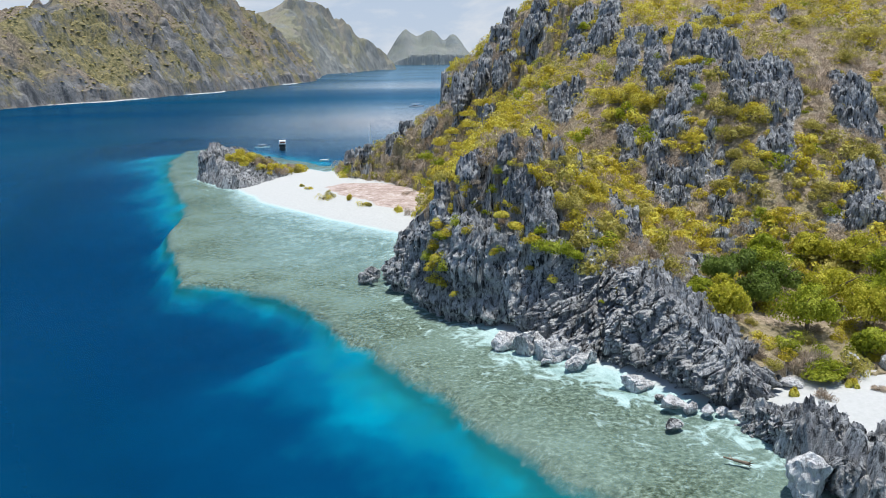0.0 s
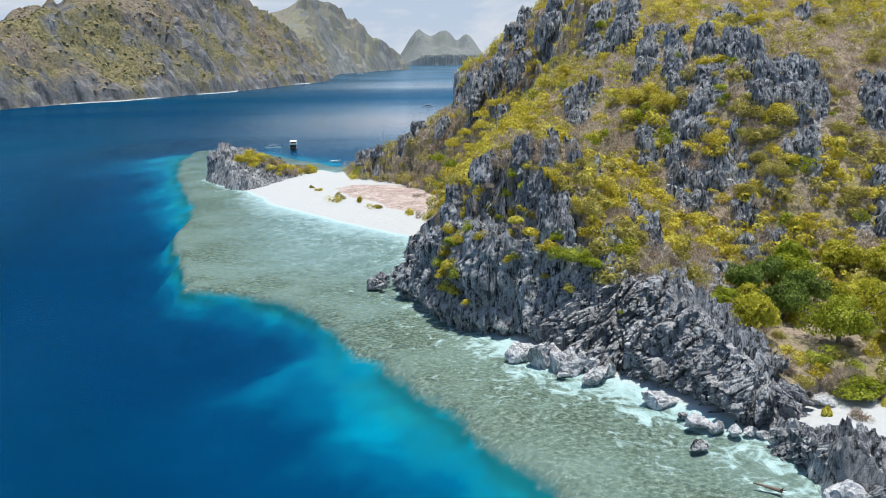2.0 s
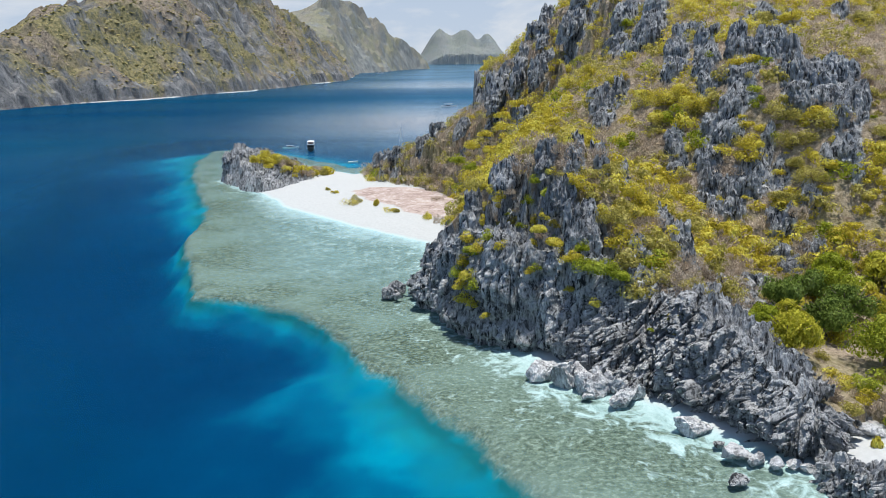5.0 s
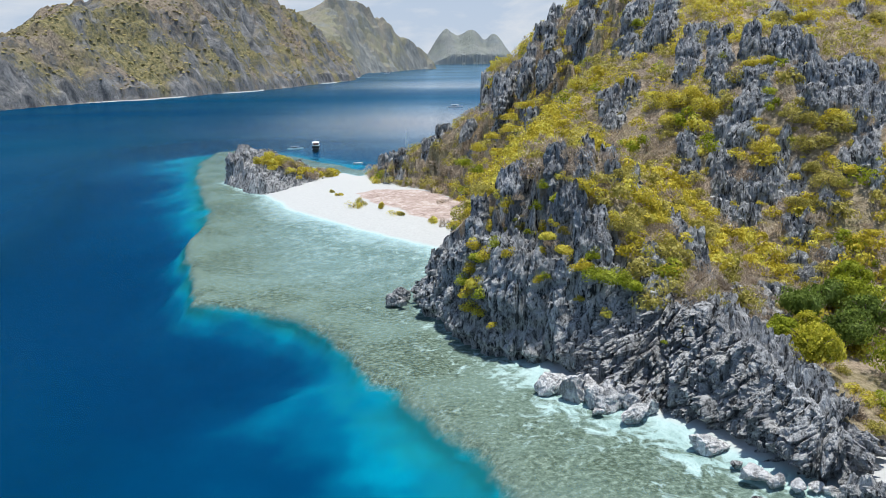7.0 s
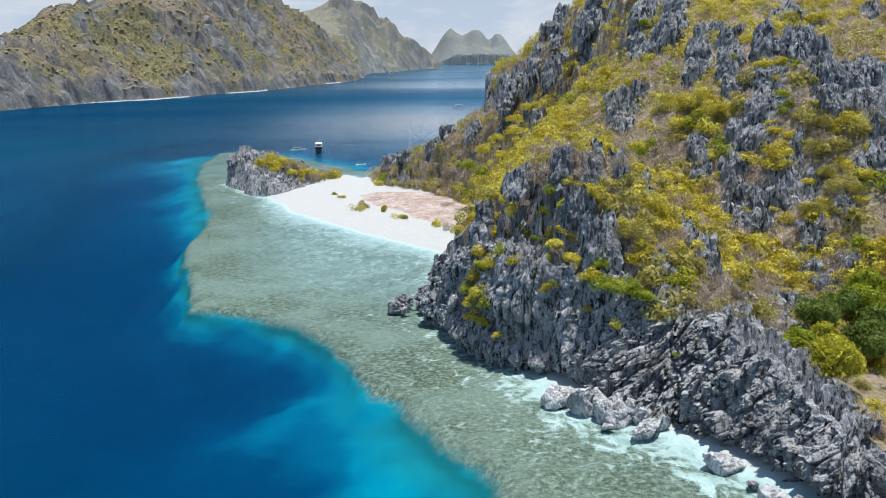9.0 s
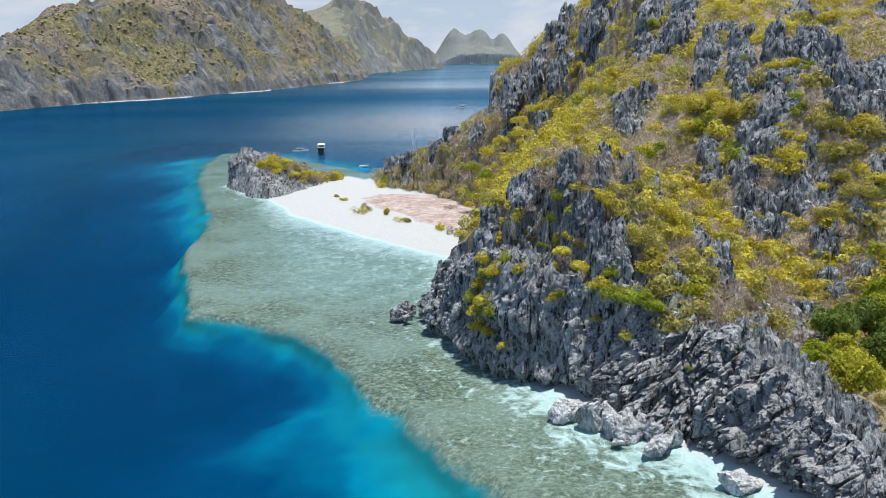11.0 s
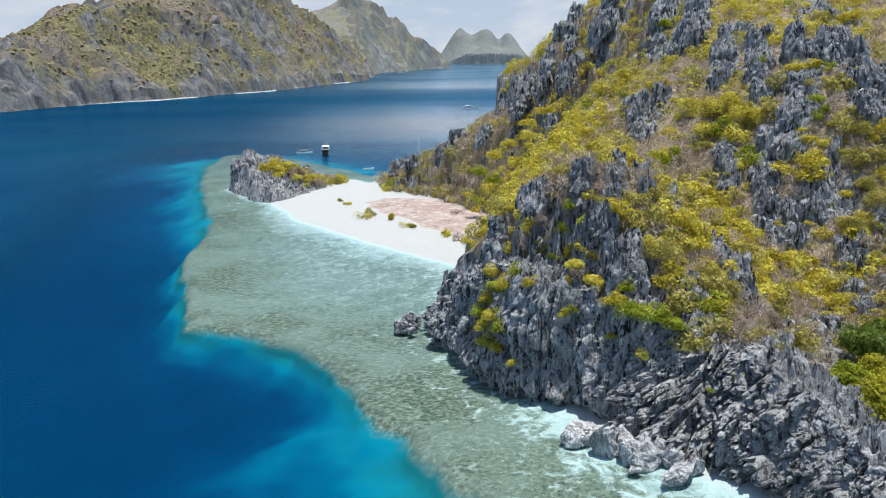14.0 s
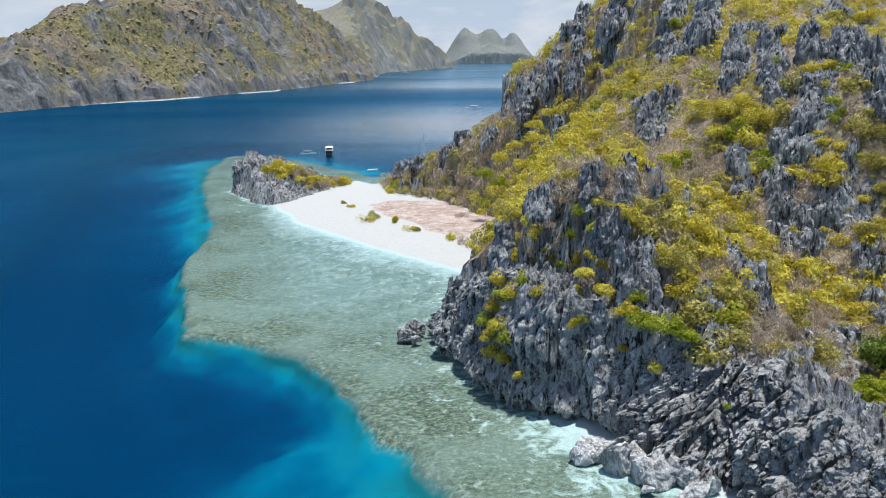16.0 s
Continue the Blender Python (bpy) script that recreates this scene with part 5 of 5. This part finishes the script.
def boulder(x, y, size, height, seed, pale=True, turn=0, name="boulder", label="", z=0.0):
    r = random.Random(seed)
    bm = bmesh.new()
    bmesh.ops.create_icosphere(bm, subdivisions=4, radius=1)
    cuts = [(Vector((r.gauss(0, 1), r.gauss(0, 1), r.gauss(0.2, 0.8))).normalized(), r.uniform(0.42, 0.82)) for _ in range(13)]
    for v in bm.verts:
        p = v.co.copy()
        for w, d in cuts:
            over = p.dot(w) - d
            if over > 0:
                p -= w * over * 0.95
        q = p * 1.6 + Vector((seed * 3.1, 0, 0))
        p += p.normalized() * (0.10 * noise.noise(q) + 0.09 * noise.noise(q * 2.7) + 0.08 * noise.noise(q * 6) + 0.05 * noise.noise(q * 13))
        v.co = p
    bmesh.ops.transform(bm, matrix=Matrix.Rotation(radians(turn), 4, "Z") @ Matrix.Diagonal((size[0] / 1.7, size[1] / 1.7, height / 1.5, 1)), verts=bm.verts)
    ob = part(name, bm, PALE_ROCK if pale else ROCK)
    ob.location = (x, y, z + height * 0.32)
    return tagged(ob, label or ("pale grey weathered boulder at the foot of the cliff" if pale else "dark jagged boulder standing in shallow water"), "boulder", "boulders along the shore")


for k, (x, y, sx, sy, h, turn, pale) in enumerate([
        (15.4, 127.0, 3.2, 2.4, 2.4, 20, True), (18.2, 124.6, 3.6, 2.6, 3.0, 70, True), (17.0, 127.4, 3.4, 2.0, 2.0, 10, True), (20.4, 122.0, 2.6, 2.2, 2.0, 30, True), (20.0, 124.4, 3.0, 2.4, 2.6, 100, True),
        (22.2, 121.4, 3.4, 2.6, 2.4, 15, True), (22.4, 123.4, 3.6, 2.2, 2.8, 60, True), (24.3, 117.6, 4.8, 2.2, 2.0, 40, True), (24.4, 121.0, 3.4, 2.6, 2.8, 130, True), (26.0, 119.2, 2.4, 2.0, 2.2, 0, True),
        (20.2, 119.4, 1.5, 1.2, 0.7, 0, True), (28.9, 107.8, 4.2, 2.4, 1.9, 15, True), (31.9, 100.6, 3.2, 2.0, 1.7, 350, True), (33.6, 99.4, 2.2, 1.6, 1.5, 40, True), (35.0, 98.0, 1.9, 1.4, 1.4, 70, True),
        (29.9, 95.0, 2.2, 1.5, 0.8, 10, False), (36.6, 98.0, 1.8, 1.2, 1.0, 20, True), (38.0, 97.4, 1.6, 1.2, 0.9, 0, True), (30.8, 103.6, 1.4, 1.2, 0.7, 0, False), (38.6, 79.2, 5.2, 4.6, 4.6, 25, True),
        (42.2, 78.5, 3.6, 3.0, 3.4, 80, False), (44.6, 76.4, 3.6, 2.6, 2.8, 10, False), (40.9, 81.8, 3.0, 2.4, 2.6, 60, False), (-8.6, 168.0, 3.8, 2.6, 1.6, 20, False), (-7.6, 171.4, 2.6, 3.0, 2.2, 70, False), (-7.2, 166.4, 1.8, 1.4, 0.9, 0, False)]):
    big = 1.22 if y > 112 and x > 0 else 1.1
    boulder(x - (1.6 if big > 1.2 else 0), y - (1.4 if big > 1.2 else 0), (sx * big, sy * big), h * big, 500 + k, pale, turn)
for k, (x, y, s, h) in enumerate([(47.4, 103.4, 3.0, 1.6), (57.6, 107.2, 2.6, 2.2), (61.5, 106.6, 3.4, 2.6), (56, 105, 2.2, 1.6), (53.2, 103, 1.6, 0.9)]):
    boulder(x, y, (s, s * 0.75), h, 560 + k, True, 30 * k, "boulder", "smooth grey boulder on the white cove beach", on_hill(x, y) - 0.2)

# ---- drift log ----
log = group_at("drift_log", (34.0, 85.6, -0.12), -38, 0.8)
bm = bmesh.new()
limb(bm, (-1.9, 0, 0.25), (0.2, 0.15, 0.1), 0.10, 0.20, 8)
limb(bm, (0.2, 0.15, 0.1), (1.5, 0, 0.15), 0.20, 0.26, 8)
part("trunk", bm, WOOD, log)
bm = bmesh.new()
for k in range(6):
    q = k * 1.05
    limb(bm, (1.45, 0, 0.15), (1.95 + 0.2 * math.cos(2 * q), 0.55 * math.cos(q), 0.2 + 0.45 * math.sin(q)), 0.12, 0.03, 5)
part("root", bm, WOOD, log)
bm = bmesh.new()
limb(bm, (-0.6, 0.05, 0.2), (-1.3, 0.6, 0.55), 0.07, 0.025, 5)
part("branch", bm, WOOD, log)
tagged(log, "bleached drift log with roots lying in shallow water", "drift wood")

# ---- boats ----


def hull_mesh(length, beam, depth, flare=0.35, stations=14, bow=2.2):
    """A boat's hull along +x, open at the top rim, with thickness given by its deck."""
    bm = bmesh.new()
    rings = []
    for i in range(stations):
        s = i / (stations - 1)
        x = (s - 0.5) * length
        w = beam / 2 * (1 - max(0, (s - 0.45) / 0.55) ** bow) * (0.82 + 0.18 * min(1, s * 5))
        rise = 0.35 * depth * max(0, (s - 0.5) / 0.5) ** 2
        w = max(w, 0.03)
        rings.append([bm.verts.new((x, y * w, z)) for y, z in ((-1, depth * 0.75 + rise), (-0.92, 0.3 * depth), (-0.6, -0.15 * depth), (0, -0.3 * depth), (0.6, -0.15 * depth), (0.92, 0.3 * depth), (1, depth * 0.75 + rise))])
    for a, b in zip(rings, rings[1:]):
        for k in range(6):
            bm.faces.new((a[k], a[k + 1], b[k + 1], b[k]))
        bm.faces.new((a[6], a[0], b[0], b[6]))
    bm.faces.new(rings[0])
    bm.faces.new(rings[-1][::-1])
    return bm


def box(bm, a, b, bevel=0.04):
    got = bmesh.ops.create_cube(bm, size=1)["verts"]
    size = [b[i] - a[i] for i in range(3)]
    bmesh.ops.transform(bm, matrix=Matrix.Translation([(a[i] + b[i]) / 2 for i in range(3)]) @ Matrix.Diagonal((*size, 1)), verts=got)
    edges = list({e for v in got for e in v.link_edges})
    bmesh.ops.bevel(bm, geom=edges, offset=min(bevel, min(size) * 0.3), segments=2, affect="EDGES")


def tour_boat(x, y, turn):
    """A two-deck tour boat, seen from its stern."""
    ob = group_at("tour_boat", (x, y, 0), turn, 0.74)
    part("hull", hull_mesh(17, 4.6, 2.4), HULL, ob, "black hull with a white band")
    bm = bmesh.new()
    box(bm, (-8.3, -2.25, 1.35), (-1.0, 2.25, 1.62))
    part("rubbing_strake", bm, WHITE, ob)
    bm = bmesh.new()
    box(bm, (-7.4, -1.95, 1.8), (3.0, 1.95, 3.5), 0.12)
    cabin = part("lower_cabin", bm, HULL, ob)
    for side in (-1, 1):
        for k in range(5):
            bm = bmesh.new()
            box(bm, (-6.6 + 1.9 * k, side * 1.96 - 0.03, 2.4), (-5.2 + 1.9 * k, side * 1.96 + 0.03, 3.1), 0.02)
            part("window", bm, GLASS, cabin, "dark cabin window")
    # Dark panel standing in for the shade of a stern opening.
    bm = bmesh.new()
    box(bm, (-7.44, -1.4, 2.1), (-7.38, 1.4, 3.2), 0.02)
    part("stern_dark_panel", bm, GLASS, cabin)
    bm = bmesh.new()
    box(bm, (-8.0, -2.25, 3.5), (4.0, 2.25, 3.66), 0.05)
    deck = part("upper_deck", bm, WHITE, ob)
    bm = bmesh.new()
    box(bm, (-1.5, -1.6, 3.66), (2.6, 1.6, 5.1), 0.15)
    part("wheelhouse", bm, ORANGE, ob)
    bm = bmesh.new()
    box(bm, (-7.4, -2.1, 5.15), (3.2, 2.1, 5.3), 0.06)
    awning = part("awning", bm, WHITE, ob)
    for px_ in (-7.0, -4.2, -1.6):
        for side in (-1, 1):
            bm = bmesh.new()
            limb(bm, (px_, side * 2.0, 3.6), (px_, side * 2.0, 5.2), 0.05, 0.05, 6)
            part("post", bm, METAL, awning)
    bm = bmesh.new()
    limb(bm, (0.4, 0, 5.2), (0.4, 0, 7.2), 0.06, 0.03, 6)
    part("mast", bm, METAL, ob)
    for side in (-1, 1):
        bm = bmesh.new()
        limb(bm, (-8.0, side * 2.2, 4.3), (-1.6, side * 2.2, 4.3), 0.035, 0.035, 6)
        part("rail", bm, METAL, deck)
    return tagged(ob, "dark-hulled two-deck tour boat with white upper deck at anchor", "boat")


def outrigger_boat(name, x, y, turn, length, label, group="outrigger boats"):
    ob = group_at(name, (x, y, 0), turn, length / 12)
    part("hull", hull_mesh(12, 1.5, 1.1, bow=1.6), WHITE, ob)
    bm = bmesh.new()
    box(bm, (-3.6, -0.95, 2.05), (2.4, 0.95, 2.2), 0.05)
    canopy = part("canopy", bm, WHITE, ob)
    bm = bmesh.new()
    box(bm, (-2.6, -0.6, 0.8), (0.8, 0.6, 1.35), 0.08)
    part("cabin", bm, HULL, ob)
    for px_ in (-3.3, -0.6, 2.1):
        for side in (-1, 1):
            bm = bmesh.new()
            limb(bm, (px_, side * 0.7, 0.7), (px_, side * 0.85, 2.1), 0.05, 0.04, 5)
            part("post", bm, METAL, canopy)
    for side in (-1, 1):
        bm = bmesh.new()
        limb(bm, (-4.6, side * 3.0, 0.15), (4.8, side * 3.0, 0.28), 0.11, 0.06, 6)
        part("outrigger_float", bm, WHITE, ob)
    for px_ in (-2.8, 2.2):
        bm = bmesh.new()
        limb(bm, (px_, -3.05, 0.3), (px_, 0, 1.0), 0.06, 0.07, 6)
        limb(bm, (px_, 0, 1.0), (px_, 3.05, 0.3), 0.07, 0.06, 6)
        part("outrigger_arm", bm, WHITE, ob)
    return tagged(ob, label, "boat", group)


def yacht(x, y, turn):
    ob = group_at("sailing_yacht", (x, y, 0), turn)
    part("hull", hull_mesh(12, 3.4, 1.5), WHITE, ob)
    bm = bmesh.new()
    box(bm, (-2.0, -1.1, 1.0), (2.6, 1.1, 1.75), 0.2)
    part("cabin", bm, WHITE, ob)
    bm = bmesh.new()
    limb(bm, (0.8, 0, 1.0), (0.8, 0, 12.6), 0.17, 0.13, 8)
    mast = part("mast", bm, METAL, ob, "tall pale mast")
    bm = bmesh.new()
    limb(bm, (0.8, 0, 2.5), (-4.2, 0, 2.6), 0.10, 0.07, 8)
    part("boom", bm, METAL, mast)
    for side in (-1, 1):
        bm = bmesh.new()
        limb(bm, (0.8, 0, 7.6), (0.8, side * 0.9, 7.6), 0.04, 0.03, 5)
        part("spreader", bm, METAL, mast)
    for end in ((5.8, 0, 1.3), (-5.8, 0, 1.2)):
        bm = bmesh.new()
        limb(bm, end, (0.8, 0, 11.9), 0.018, 0.018, 4)
        part("stay", bm, METAL, mast)
    return tagged(ob, "white sailing yacht with bare mast behind the headland", "boat")


tour_boat(-58.5, 430.0, 96)
outrigger_boat("outrigger_boat", -69.2, 437, 10, 7.5, "small white outrigger boat at anchor off the reef")
outrigger_boat("outrigger_boat", 11.5, 772, 5, 13, "white outrigger boat under way in the strait")
outrigger_boat("outrigger_boat", -137, 2296, 10, 16, "white outrigger boat far down the strait")
outrigger_boat("outrigger_boat", -175, 2500, 20, 16, "white outrigger boat far down the strait")
outrigger_boat("outrigger_boat", -200, 2700, 0, 18, "white outrigger boat far down the strait")
yacht(-14.9, 388, 80)
skiff = group_at("skiff", (-33.9, 375, 0), 15)
part("hull", hull_mesh(4.0, 1.4, 0.7), WHITE, skiff)
bm = bmesh.new()
box(bm, (-0.6, -0.6, 0.35), (-0.2, 0.6, 0.45), 0.03)
part("seat", bm, WOOD, skiff)
tagged(skiff, "small white skiff moored off the sand spit", "boat")
